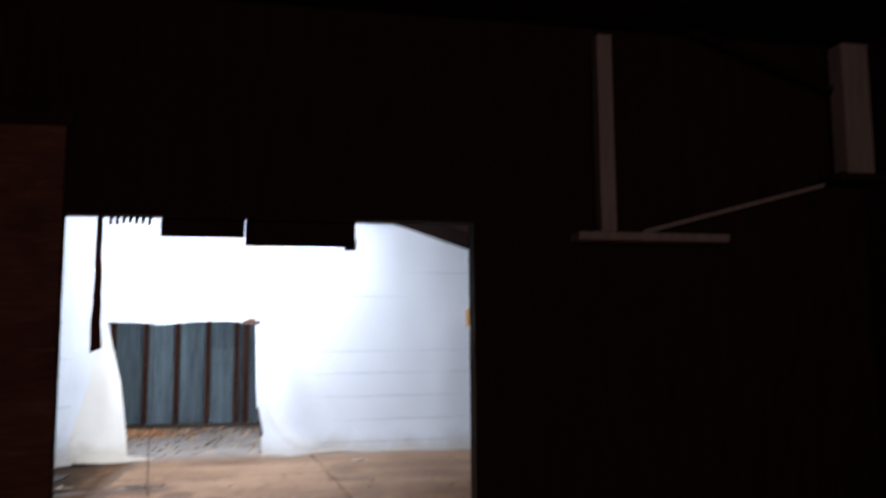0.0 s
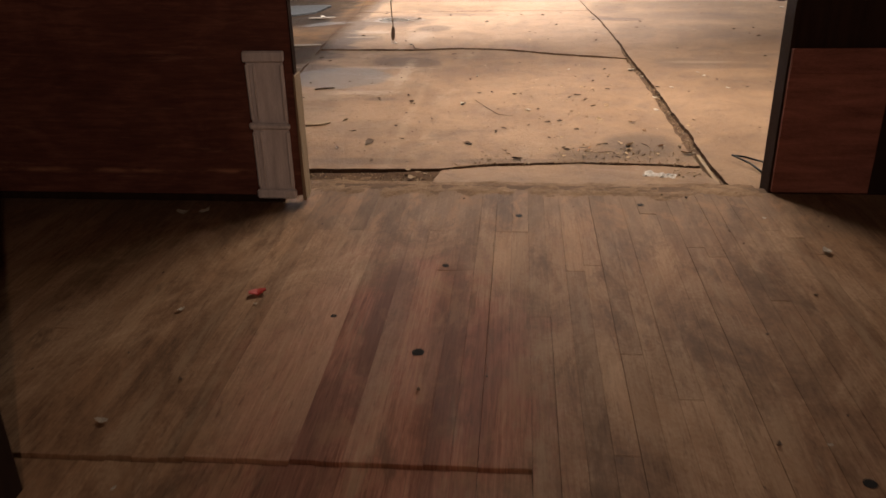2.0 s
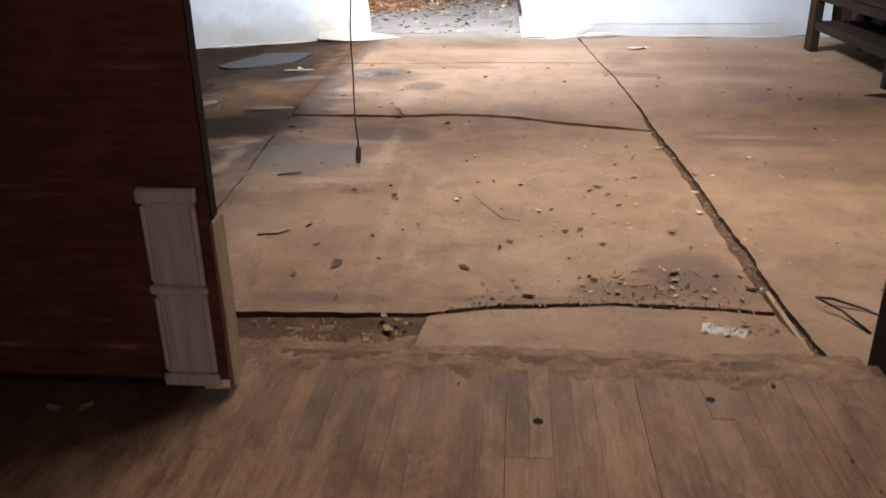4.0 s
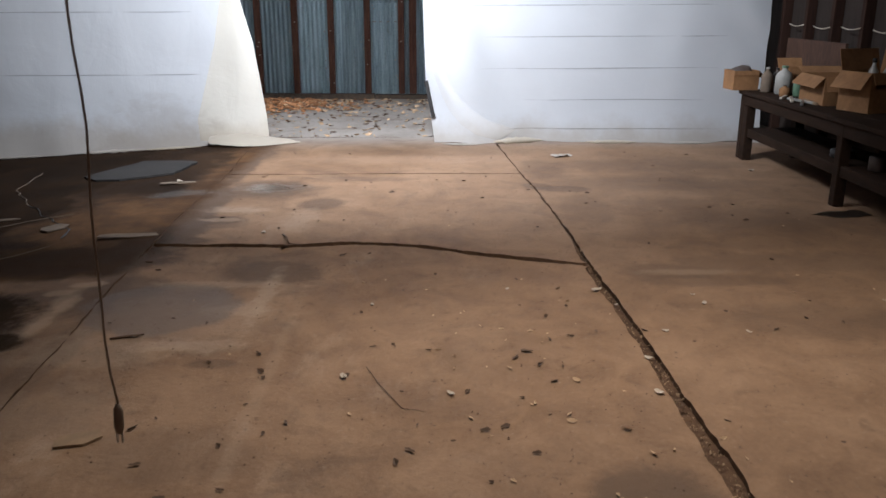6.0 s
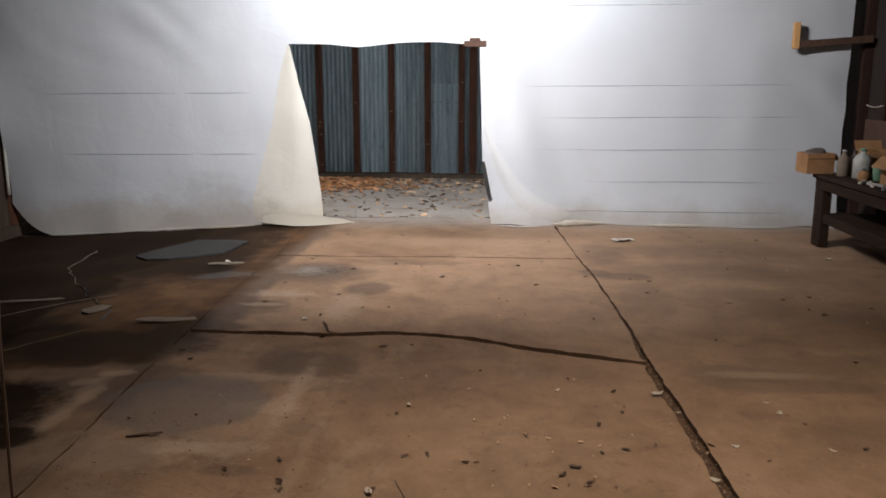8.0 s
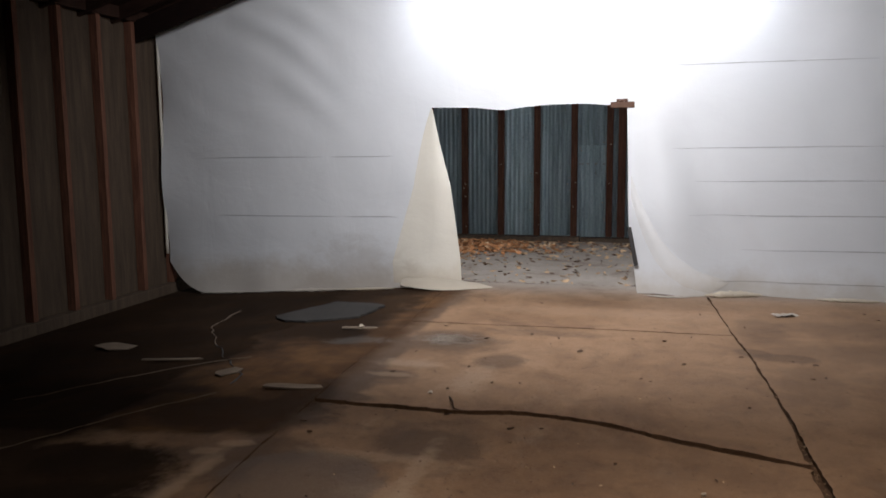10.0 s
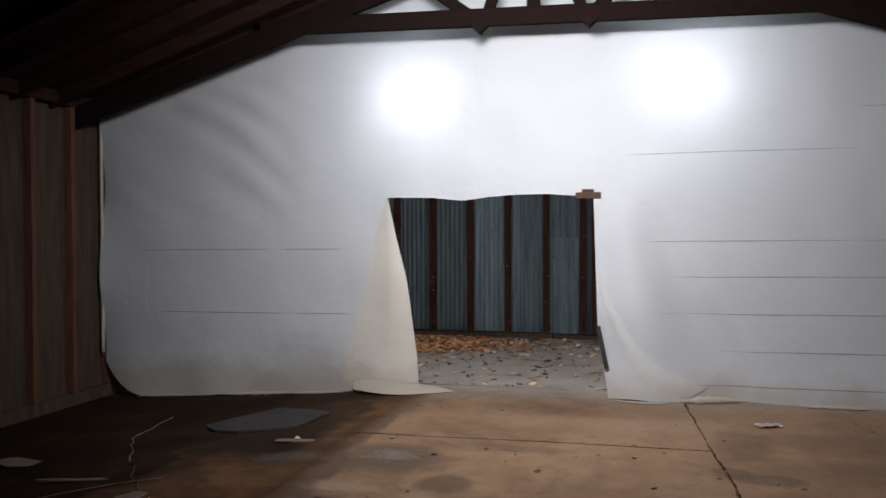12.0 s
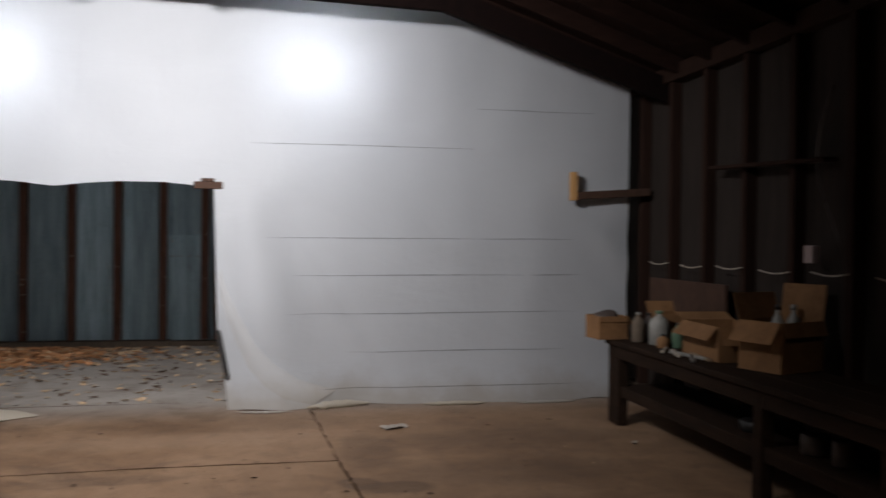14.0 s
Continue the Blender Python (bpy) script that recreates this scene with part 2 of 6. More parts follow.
def sheet_mat(name, colour, through_colour, share):
    """Thin woven plastic: scatters light back and lets it through."""
    m, t, b = nodes_of(name)
    p = place(t)
    s = t.nodes.new("ShaderNodeSeparateXYZ")
    t.links.new(p, s.inputs[0])
    n = noise_out(t, mapped(t, p, (1, 1, 1.6)), 0.9, 6, 0.6, 0.5)
    fine = noise_out(t, mapped(t, p, (9, 1, 1)), 6.0, 4, 0.7)
    low = math_node(t, "MULTIPLY", smooth(t, math_node(t, "ADD", s.outputs[2], math_node(t, "MULTIPLY", math_node(t, "SUBTRACT", noise_out(t, p, 2.2, 6, 0.65), 0.5), 0.5)), 0.34, 0.0), 0.52)
    c = mixed(t, n, colour, tuple(v * 0.86 for v in colour))
    c = mixed(t, low, c, (0.42, 0.33, 0.22))
    sx = math_node(t, "DIVIDE", math_node(t, "ADD", s.outputs[0], 3.25), 0.85)
    sz = math_node(t, "DIVIDE", math_node(t, "SUBTRACT", s.outputs[2], 0.05), 0.55)
    sd = math_node(t, "SQRT", math_node(t, "ADD", math_node(t, "MULTIPLY", sx, sx), math_node(t, "MULTIPLY", sz, sz)))
    smear = math_node(t, "MULTIPLY", smooth(t, math_node(t, "ADD", sd, math_node(t, "MULTIPLY", math_node(t, "SUBTRACT", noise_out(t, mapped(t, p, (1.6, 1, 3.0)), 2.4, 7, 0.7, 0.6), 0.5), 2.4)), 1.1, 0.3), 0.4)
    c = mixed(t, smear, c, (0.30, 0.25, 0.20))
    tc = mixed(t, low, through_colour, (0.3, 0.22, 0.13))
    tc = mixed(t, math_node(t, "MULTIPLY", n, 0.5), tc, tuple(v * 0.8 for v in through_colour))
    b.inputs["Roughness"].default_value = 0.55
    t.links.new(c, b.inputs["Base Color"])
    wr = noise_out(t, mapped(t, p, (2.2, 1, 0.9)), 1.3, 4, 0.5, 1.0)
    bumped(t, b, math_node(t, "ADD", math_node(t, "ADD", n, math_node(t, "MULTIPLY", wr, 0.5)), math_node(t, "MULTIPLY", fine, 0.03)), 0.4, 0.06)
    tr = t.nodes.new("ShaderNodeBsdfTranslucent")
    t.links.new(tc, tr.inputs["Color"])
    mx = t.nodes.new("ShaderNodeMixShader")
    mx.inputs[0].default_value = share
    t.links.new(b.outputs[0], mx.inputs[1])
    t.links.new(tr.outputs[0], mx.inputs[2])
    t.links.new(mx.outputs[0], t.nodes["Material Output"].inputs["Surface"])
    return m


def plank_mat():
    m, t, b = nodes_of("worn_strip_floor")
    p = place(t)
    r = t.nodes.new("ShaderNodeObjectInfo").outputs["Random"]
    sh = t.nodes.new("ShaderNodeVectorMath")
    sh.operation = "ADD"
    t.links.new(p, sh.inputs[0])
    cx = t.nodes.new("ShaderNodeCombineXYZ")
    t.links.new(math_node(t, "MULTIPLY", r, 37.0), cx.inputs[1])
    t.links.new(cx.outputs[0], sh.inputs[1])
    g = noise_out(t, mapped(t, sh.outputs[0], (26, 1.2, 1)), 4.0, 6, 0.7, 0.5)
    wear = noise_out(t, mapped(t, p, (1.8, 0.8, 1)), 1.6, 8, 0.72, 0.8)
    fine = noise_out(t, p, 70.0, 3, 0.7)
    f = math_node(t, "ADD", math_node(t, "MULTIPLY", g, 0.20), math_node(t, "ADD", math_node(t, "MULTIPLY", wear, 0.64), math_node(t, "MULTIPLY", fine, 0.16)))
    f2 = math_node(t, "ADD", math_node(t, "MULTIPLY", math_node(t, "SUBTRACT", f, 0.5), 1.7), 0.53)
    c = ramp(t, f2, [(0.28, (0.088, 0.042, 0.022)), (0.5, (0.235, 0.128, 0.070)), (0.72, (0.405, 0.256, 0.160))])
    red = math_node(t, "MULTIPLY", blob(t, p, -0.36, 2.45, 0.46, 0.95, 0.7, 0.5, 3.0), 0.95)
    c = mixed(t, red, c, ramp(t, g, [(0.3, (0.14, 0.042, 0.025)), (0.7, (0.45, 0.19, 0.115))]))
    scuff = math_node(t, "MULTIPLY", smooth(t, noise_out(t, mapped(t, p, (7, 0.9, 1)), 1.7, 8, 0.72, 0.3), 0.52, 0.68), 0.55)
    c = mixed(t, scuff, c, (0.36, 0.23, 0.14))
    grime = math_node(t, "MULTIPLY", smooth(t, noise_out(t, mapped(t, p, (3.5, 1.1, 1)), 1.5, 8, 0.72, 0.3), 0.52, 0.66), 0.6)
    c = mixed(t, grime, c, (0.075, 0.036, 0.018))
    for x, y, rx, ry, k in ((-0.42, 2.95, 0.07, 0.55, 0.75), (-0.2, 2.75, 0.07, 0.7, 0.7), (-0.05, 2.6, 0.06, 0.5, 0.5), (0.75, 3.9, 0.08, 0.4, 0.5), (0.95, 3.95, 0.1, 0.35, 0.5), (-0.55, 2.1, 0.1, 0.5, 0.5)):
        c = mixed(t, math_node(t, "MULTIPLY", blob(t, p, x, y, rx, ry, 0.8, 0.5, 5.0), k * 0.9), c, (0.085, 0.032, 0.018))
    sp = t.nodes.new("ShaderNodeSeparateXYZ")
    t.links.new(p, sp.inputs[0])
    trod = smooth(t, math_node(t, "ADD", sp.outputs[1], math_node(t, "MULTIPLY", math_node(t, "SUBTRACT", noise_out(t, mapped(t, p, (2.5, 1, 1)), 2.0, 8, 0.72), 0.5), 1.3)), 3.5, 4.1)
    c = mixed(t, math_node(t, "MULTIPLY", trod, 0.88), c, ramp(t, f2, [(0.3, (0.085, 0.046, 0.026)), (0.7, (0.215, 0.135, 0.086))]))
    patchy = math_node(t, "MULTIPLY", smooth(t, noise_out(t, mapped(t, p, (2.2, 1.0, 1)), 3.2, 8, 0.75, 0.6), 0.5, 0.64), 0.5)
    c = mixed(t, patchy, c, (0.30, 0.16, 0.085))
    # boards worn pale among the red ones
    worn = math_node(t, "MULTIPLY", blob(t, p, -0.62, 2.75, 0.32, 0.75, 0.9, 0.5, 3.0), smooth(t, math_node(t, "ADD", r, math_node(t, "MULTIPLY", math_node(t, "SUBTRACT", noise_out(t, mapped(t, sh.outputs[0], (9, 1.4, 1)), 2.4, 7, 0.7), 0.5), 1.2)), 0.45, 0.7))
    c = mixed(t, math_node(t, "MULTIPLY", worn, 0.5), c, ramp(t, f2, [(0.3, (0.16, 0.08, 0.045)), (0.55, (0.36, 0.215, 0.135)), (0.75, (0.46, 0.30, 0.20))]))
    flake = math_node(t, "MULTIPLY", smooth(t, noise_out(t, mapped(t, p, (14, 2.2, 1)), 2.2, 8, 0.75, 0.4), 0.57, 0.66), 0.4)
    c = mixed(t, flake, c, (0.062, 0.030, 0.018))
    hv = t.nodes.new("ShaderNodeHueSaturation")
    t.links.new(math_node(t, "ADD", 0.86, math_node(t, "MULTIPLY", r, 0.28)), hv.inputs["Value"])
    t.links.new(c, hv.inputs["Color"])
    t.links.new(hv.outputs[0], b.inputs["Base Color"])
    b.inputs["Specular IOR Level"].default_value = 0.2
    t.links.new(math_node(t, "ADD", 0.5, math_node(t, "MULTIPLY", wear, 0.45)), b.inputs["Roughness"])
    bumped(t, b, f, 0.4, 0.004)
    return m


def door_mat():
    m, t, b = nodes_of("scuffed_red_brown_door")
    p = place(t)
    s = t.nodes.new("ShaderNodeSeparateXYZ")
    t.links.new(p, s.inputs[0])
    grain = noise_out(t, mapped(t, p, (1, 1, 9)), 5.0, 6, 0.7, 0.4)
    stain = noise_out(t, mapped(t, p, (1.2, 1, 1.6)), 1.5, 7, 0.65, 0.7)
    f = math_node(t, "ADD", math_node(t, "MULTIPLY", grain, 0.45), math_node(t, "MULTIPLY", stain, 0.55))
    c = ramp(t, f, [(0.34, (0.06, 0.020, 0.015)), (0.5, (0.125, 0.043, 0.030)), (0.68, (0.24, 0.095, 0.064))])
    scuff = math_node(t, "MULTIPLY", smooth(t, noise_out(t, mapped(t, p, (0.8, 1, 6)), 2.6, 7, 0.7, 0.4), 0.58, 0.72), 0.5)
    c = mixed(t, scuff, c, (0.33, 0.16, 0.105))
    line = math_node(t, "SUBTRACT", 1.0, math_node(t, "MULTIPLY", math_node(t, "ABSOLUTE", math_node(t, "SUBTRACT", s.outputs[2], 0.235)), 55.0), True)
    line = math_node(t, "MULTIPLY", line, smooth(t, noise_out(t, mapped(t, p, (1, 1, 3)), 4.0, 5, 0.6), 0.38, 0.6))
    c = mixed(t, math_node(t, "MULTIPLY", line, 0.75), c, (0.42, 0.2, 0.12))
    t.links.new(c, b.inputs["Base Color"])
    b.inputs["Specular IOR Level"].default_value = 0.3
    t.links.new(math_node(t, "ADD", 0.42, math_node(t, "MULTIPLY", stain, 0.35)), b.inputs["Roughness"])
    bumped(t, b, f, 0.4, 0.004)
    return m


def corrugated_mat():
    m, t, b = nodes_of("weathered_corrugated_metal")
    p = place(t)
    streak = noise_out(t, mapped(t, p, (9, 9, 0.7)), 1.6, 6, 0.65, 0.4)
    fine = noise_out(t, p, 30.0, 4, 0.7)
    c = ramp(t, math_node(t, "ADD", math_node(t, "MULTIPLY", streak, 0.75), math_node(t, "MULTIPLY", fine, 0.25)), [(0.3, (0.16, 0.215, 0.23)), (0.5, (0.30, 0.385, 0.405)), (0.72, (0.47, 0.56, 0.58))])
    tone = t.nodes.new("ShaderNodeHueSaturation")
    t.links.new(math_node(t, "ADD", 0.78, math_node(t, "MULTIPLY", t.nodes.new("ShaderNodeObjectInfo").outputs["Random"], 0.5)), tone.inputs["Value"])
    t.links.new(c, tone.inputs["Color"])
    c = tone.outputs[0]
    rust = smooth(t, noise_out(t, mapped(t, p, (5, 5, 1.1)), 1.7, 7, 0.7, 0.8), 0.60, 0.74)
    c = mixed(t, math_node(t, "MULTIPLY", rust, 0.6), c, (0.11, 0.055, 0.03))
    t.links.new(c, b.inputs["Base Color"])
    b.inputs["Metallic"].default_value = 0.35
    b.inputs["Roughness"].default_value = 0.55
    bumped(t, b, fine, 0.15, 0.003)
    return m


def plain_mat(name, colour, rough=0.6, metal=0.0, emit=0.0):
    m, t, b = nodes_of(name)
    p = coords(t)
    n = noise_out(t, p, 9.0, 5, 0.65)
    c = ramp(t, n, [(0.3, tuple(v * 0.72 for v in colour)), (0.7, tuple(min(1, v * 1.18) for v in colour))])
    t.links.new(c, b.inputs["Base Color"])
    b.inputs["Roughness"].default_value, b.inputs["Metallic"].default_value = rough, metal
    if emit:
        b.inputs["Emission Color"].default_value = (*colour, 1)
        b.inputs["Emission Strength"].default_value = emit
    return m


CONCRETE = concrete_mat()
PLANK = plank_mat()
SHEET = sheet_mat("white_plastic_sheet", (0.80, 0.82, 0.85), (0.80, 0.84, 0.90), 0.5)
FLAP = sheet_mat("cream_folded_plastic", (0.78, 0.75, 0.68), (0.72, 0.66, 0.54), 0.45)
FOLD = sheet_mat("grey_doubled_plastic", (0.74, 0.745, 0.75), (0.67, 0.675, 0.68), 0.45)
CREASE_SHADE = sheet_mat("crease_shade_plastic", (0.54, 0.56, 0.59), (0.45, 0.47, 0.5), 0.4)
DOOR_WOOD = door_mat()
METAL = corrugated_mat()
DIRT = rough_mat("dirt_fill", (0.036, 0.020, 0.012), (0.135, 0.078, 0.046), 0.95, 5, bump=1.0, fine=40, dist=0.02)
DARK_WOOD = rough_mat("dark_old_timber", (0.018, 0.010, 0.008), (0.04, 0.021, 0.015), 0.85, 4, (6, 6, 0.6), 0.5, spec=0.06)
# Truss timber: nearly black, darker than the roof boards
TRUSS_WOOD = rough_mat("blackish_truss_timber", (0.005, 0.003, 0.003), (0.013, 0.007, 0.006), 0.9, 4, (3, 3, 3), 0.5, spec=0.05)
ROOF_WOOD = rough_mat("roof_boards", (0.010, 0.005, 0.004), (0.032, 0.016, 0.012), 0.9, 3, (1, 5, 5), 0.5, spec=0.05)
RED_WOOD = rough_mat("red_brown_timber", (0.11, 0.036, 0.026), (0.33, 0.125, 0.09), 0.65, 3, (1, 1, 6), 0.4)
STUD_WOOD = rough_mat("rusty_brown_stud", (0.045, 0.019, 0.012), (0.17, 0.075, 0.047), 0.8, 4, (8, 8, 0.7), 0.5)
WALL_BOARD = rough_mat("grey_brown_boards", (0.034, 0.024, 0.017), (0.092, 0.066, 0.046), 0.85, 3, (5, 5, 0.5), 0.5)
# Right wall boards: darker copy of WALL_BOARD, that side's weak light in the colour
WALL_BOARD_SHADED = rough_mat("shaded_grey_boards", (0.022, 0.018, 0.016), (0.045, 0.035, 0.030), 0.85, 3, (5, 5, 0.5), 0.5, spec=0.05)
GREY_PANEL = rough_mat("grey_weathered_panel", (0.48, 0.43, 0.43), (0.80, 0.74, 0.73), 0.7, 5, (6, 6, 0.8), 0.4)
BENCH_WOOD = rough_mat("dark_bench_wood", (0.012, 0.008, 0.006), (0.036, 0.021, 0.014), 0.8, 4, (5, 0.7, 5), 0.5, spec=0.06)
CARD = rough_mat("brown_cardboard", (0.17, 0.085, 0.038), (0.29, 0.155, 0.072), 0.8, 5, (1, 1, 1), 0.15, 30)
BROWN = rough_mat("dull_brown_wood", (0.035, 0.018, 0.012), (0.09, 0.05, 0.035), 0.8, 4, (5, 5, 2), 0.4)
BOARD_END = rough_mat("dirty_threshold_board", (0.06, 0.034, 0.021), (0.16, 0.10, 0.065), 0.9, 5, (1, 3, 3), 0.8, 50)
RAW_WOOD = rough_mat("raw_yellow_pine", (0.36, 0.19, 0.07), (0.55, 0.32, 0.14), 0.7, 4, (6, 6, 0.8), 0.3)
PALE_WOOD = rough_mat("pale_dusty_post", (0.25, 0.19, 0.18), (0.42, 0.34, 0.33), 0.8, 4, (6, 6, 0.7), 0.3)
WHITE = plain_mat("dull_white_plastic", (0.28, 0.27, 0.245), 0.5)
WRAPPER = plain_mat("whitish_wrapper", (0.33, 0.285, 0.24), 0.35)
PAPER = plain_mat("scrap_paper", (0.42, 0.36, 0.29), 0.8)
TAN_WOOD = plain_mat("splintered_wood", (0.24, 0.16, 0.095), 0.85)
DULL_SCRAP = plain_mat("damp_pale_scrap", (0.15, 0.112, 0.08), 0.85)
BLACK = plain_mat("black_rubber", (0.012, 0.011, 0.011), 0.55)
HOLE = plain_mat("hole_dark", (0.004, 0.003, 0.003), 1.0)
CABLE = plain_mat("grimy_tan_cable", (0.24, 0.18, 0.135), 0.6)
CORD = plain_mat("grey_brown_cable", (0.07, 0.05, 0.042), 0.6)
STEEL = plain_mat("dull_steel", (0.38, 0.37, 0.36), 0.4, 0.8)
MAT_FELT = rough_mat("grey_matting", (0.015, 0.014, 0.0135), (0.05, 0.046, 0.043), 0.75, 5, (1, 1, 1), 0.5, 80)
LEAF_A = plain_mat("orange_brown_leaf", (0.36, 0.165, 0.068), 0.75)
LEAF_B = plain_mat("tan_leaf", (0.45, 0.31, 0.185), 0.75)
LEAF_C = plain_mat("dark_leaf", (0.085, 0.048, 0.028), 0.8)
RED_PAINT = plain_mat("red_scrap", (0.5, 0.04, 0.03), 0.6)
GLASS_GREEN = plain_mat("green_bottle_plastic", (0.12, 0.2, 0.13), 0.3)
TUBE = plain_mat("lit_tube", (0.86, 0.935, 1.0), 0.5, 0.0, LAMP)


# ---- mesh helpers ----
def link_mesh(name, bm, material, parent=None):
    me = bpy.data.meshes.new(name)
    bm.normal_update()
    bm.to_mesh(me)
    bm.free()
    me.materials.append(material)
    ob = new(name, me)
    if parent is not None:
        ob.parent = parent
    return ob


def part(name, bm, material, parent, label=""):
    ob = link_mesh(name, bm, material, parent)
    if label:
        ob["label"] = label
    return ob


def base(name, label, category, at=(0, 0, 0), turn=0.0, group="", kind=""):
    ob = new(name)
    ob.matrix_basis = pose(*at, 0, 0, turn)
    ob.empty_display_size = 0.1
    return tagged(ob, label, category, group, kind)


def box(bm, x0, x1, y0, y1, z0, z1, bevel=0.0, jitter=0.0):
    r = bmesh.ops.create_cube(bm, size=1.0)
    for v in r["verts"]:
        v.co = Vector((x0 + (v.co.x + 0.5) * (x1 - x0), y0 + (v.co.y + 0.5) * (y1 - y0), z0 + (v.co.z + 0.5) * (z1 - z0)))
        if jitter:
            v.co += Vector((random.uniform(-jitter, jitter), random.uniform(-jitter, jitter), random.uniform(-jitter, jitter)))
    if bevel:
        edges = list({e for v in r["verts"] for e in v.link_edges})
        bmesh.ops.bevel(bm, geom=edges, offset=bevel, segments=1, affect="EDGES", profile=0.5)
    return bm


def boxed(*a, **k):
    return box(bmesh.new(), *a, **k)


def beam(p0, p1, w, h, bevel=0.006):
    """A timber from p0 to p1 (its middle line), w across and h deep."""
    bm = bmesh.new()
    p0, p1 = Vector(p0), Vector(p1)
    d = p1 - p0
    box(bm, -w / 2, w / 2, -h / 2, h / 2, 0, d.length, bevel)
    up = Vector((0, 1, 0)) if abs(d.normalized().y) < 0.9 else Vector((0, 0, 1))
    zc = d.normalized()
    xc = up.cross(zc).normalized()
    yc = zc.cross(xc)
    m = Matrix((xc, yc, zc)).transposed().to_4x4()
    m.translation = p0
    bm.transform(m)
    return bm


def tube_along(points, radius, sides=8, caps=True):
    bm = bmesh.new()
    pts = [Vector(p) for p in points]
    rings = []
    for k, p in enumerate(pts):
        d = (pts[min(k + 1, len(pts) - 1)] - pts[max(k - 1, 0)]).normalized()
        a = d.orthogonal().normalized() if abs(d.z) < 0.9 else Vector((1, 0, 0)).cross(d).normalized()
        b = d.cross(a)
        r = radius[k] if isinstance(radius, (list, tuple)) else radius
        rings.append([bm.verts.new(p + r * (math.cos(2 * math.pi * i / sides) * a + math.sin(2 * math.pi * i / sides) * b)) for i in range(sides)])
    for r0, r1 in zip(rings, rings[1:]):
        for i in range(sides):
            f = bm.faces.new((r0[i], r0[(i + 1) % sides], r1[(i + 1) % sides], r1[i]))
            f.smooth = True
    if caps:
        bm.faces.new(rings[0][::-1])
        bm.faces.new(rings[-1])
    return bm


def lathe(profile, sides=16):
    bm = bmesh.new()
    rings = [[bm.verts.new((r * math.cos(2 * math.pi * i / sides), r * math.sin(2 * math.pi * i / sides), z)) for i in range(sides)] for r, z in profile]
    for r0, r1 in zip(rings, rings[1:]):
        for i in range(sides):
            f = bm.faces.new((r0[i], r0[(i + 1) % sides], r1[(i + 1) % sides], r1[i]))
            f.smooth = True
    bm.faces.new(rings[0][::-1])
    bm.faces.new(rings[-1])
    return bm


def prism(outline, z_top, depth):
    """A slab from an outline; z_top may be a function of x and y."""
    bm = bmesh.new()
    top = [bm.verts.new((x, y, z_top(x, y))) for x, y in outline]
    bot = [bm.verts.new((x, y, z_top(x, y) - depth)) for x, y in outline]
    bm.faces.new(top)
    bm.faces.new(bot[::-1])
    n = len(top)
    for i in range(n):
        bm.faces.new((top[i], bot[i], bot[(i + 1) % n], top[(i + 1) % n]))
    bmesh.ops.recalc_face_normals(bm, faces=bm.faces)
    return bm


def ragged(points, step=0.07, amount=0.012, seed=1.0):
    """A broken line through the points, with small breaks."""
    out = []
    for (x0, y0), (x1, y1) in zip(points, points[1:]):
        n = max(1, int(math.hypot(x1 - x0, y1 - y0) / step))
        nx, ny = -(y1 - y0), x1 - x0
        l = math.hypot(nx, ny) or 1
        for k in range(n):
            f = k / n
            x, y = x0 + f * (x1 - x0), y0 + f * (y1 - y0)
            d = amount * (noise.noise(Vector((x * 4, y * 4, seed))) + 0.8 * noise.noise(Vector((x * 15, y * 15, seed + 5))))
            out.append((x + nx / l * d, y + ny / l * d))
    out.append(points[-1])
    return out


# ---- floors ----
floor_concrete = base("floor", "stained brown concrete floor slabs with dirty cracked joints", "floor", kind="structure")
level = lambda x, y: floor_z(x)
right_joint = [(1.12, 4.46), (1.085, 5.1), (1.065, 5.8), (1.06, 6.4), (1.035, 7.1), (1.0, 7.87), (1.0, 8.6), (0.93, 10.1), (0.87, 10.75), (0.76, 12.4), (0.74, 13.0)]
left_joint = [(-1.6, 4.76), (-1.71, 5.45), (-1.78, 6.6), (-1.86, 7.5), (-1.9, 8.33), (-1.95, 9.0), (-1.96, 10.72), (-2.05, 11.7), (-2.1, 13.0)]
crack = [(-1.9, 8.33), (-1.36, 8.32), (-0.99, 8.3), (-0.55, 8.38), (-0.1, 8.31), (0.37, 8.09), (0.68, 8.0), (1.0, 7.88)]
far_joint = [(-1.96, 10.72), (-1.2, 10.72), (-0.4, 10.76), (0.87, 10.75)]


def cut(line, y0, y1):
    return [p for p in line if y0 <= p[1] <= y1]


def shifted(line, dx, dy=0.0):
    return [(x + dx, y + dy) for x, y in line]


def widths(line, near, far):
    """The line moved sideways by a gap that narrows as it runs away."""
    return [(x + (near + (far - near) * min(1, max(0, (y - 4.4) / 7))) * (1 if y < 7.95 else 0.55), y) for x, y in line]


RJ_L, RJ_R = ragged(widths(right_joint, -0.040, -0.011), 0.05, 0.014, 1), ragged(widths(right_joint, 0.038, 0.009), 0.05, 0.016, 9)
LJ_L, LJ_R = ragged(shifted(left_joint, -0.004), 0.06, 0.012, 3), ragged(shifted(left_joint, 0.004), 0.06, 0.010, 14)
near_edge = [(-1.6, 4.76), (-0.4, 4.81), (-0.15, 4.89), (0.4, 4.95), (0.75, 4.93), (1.06, 4.9)]
NE = ragged(near_edge, 0.05, 0.015, 21)
CK_N, CK_F = ragged(shifted(crack, 0, -0.045), 0.04, 0.026, 31), ragged(shifted(crack, 0, 0.028), 0.04, 0.026, 31.9)
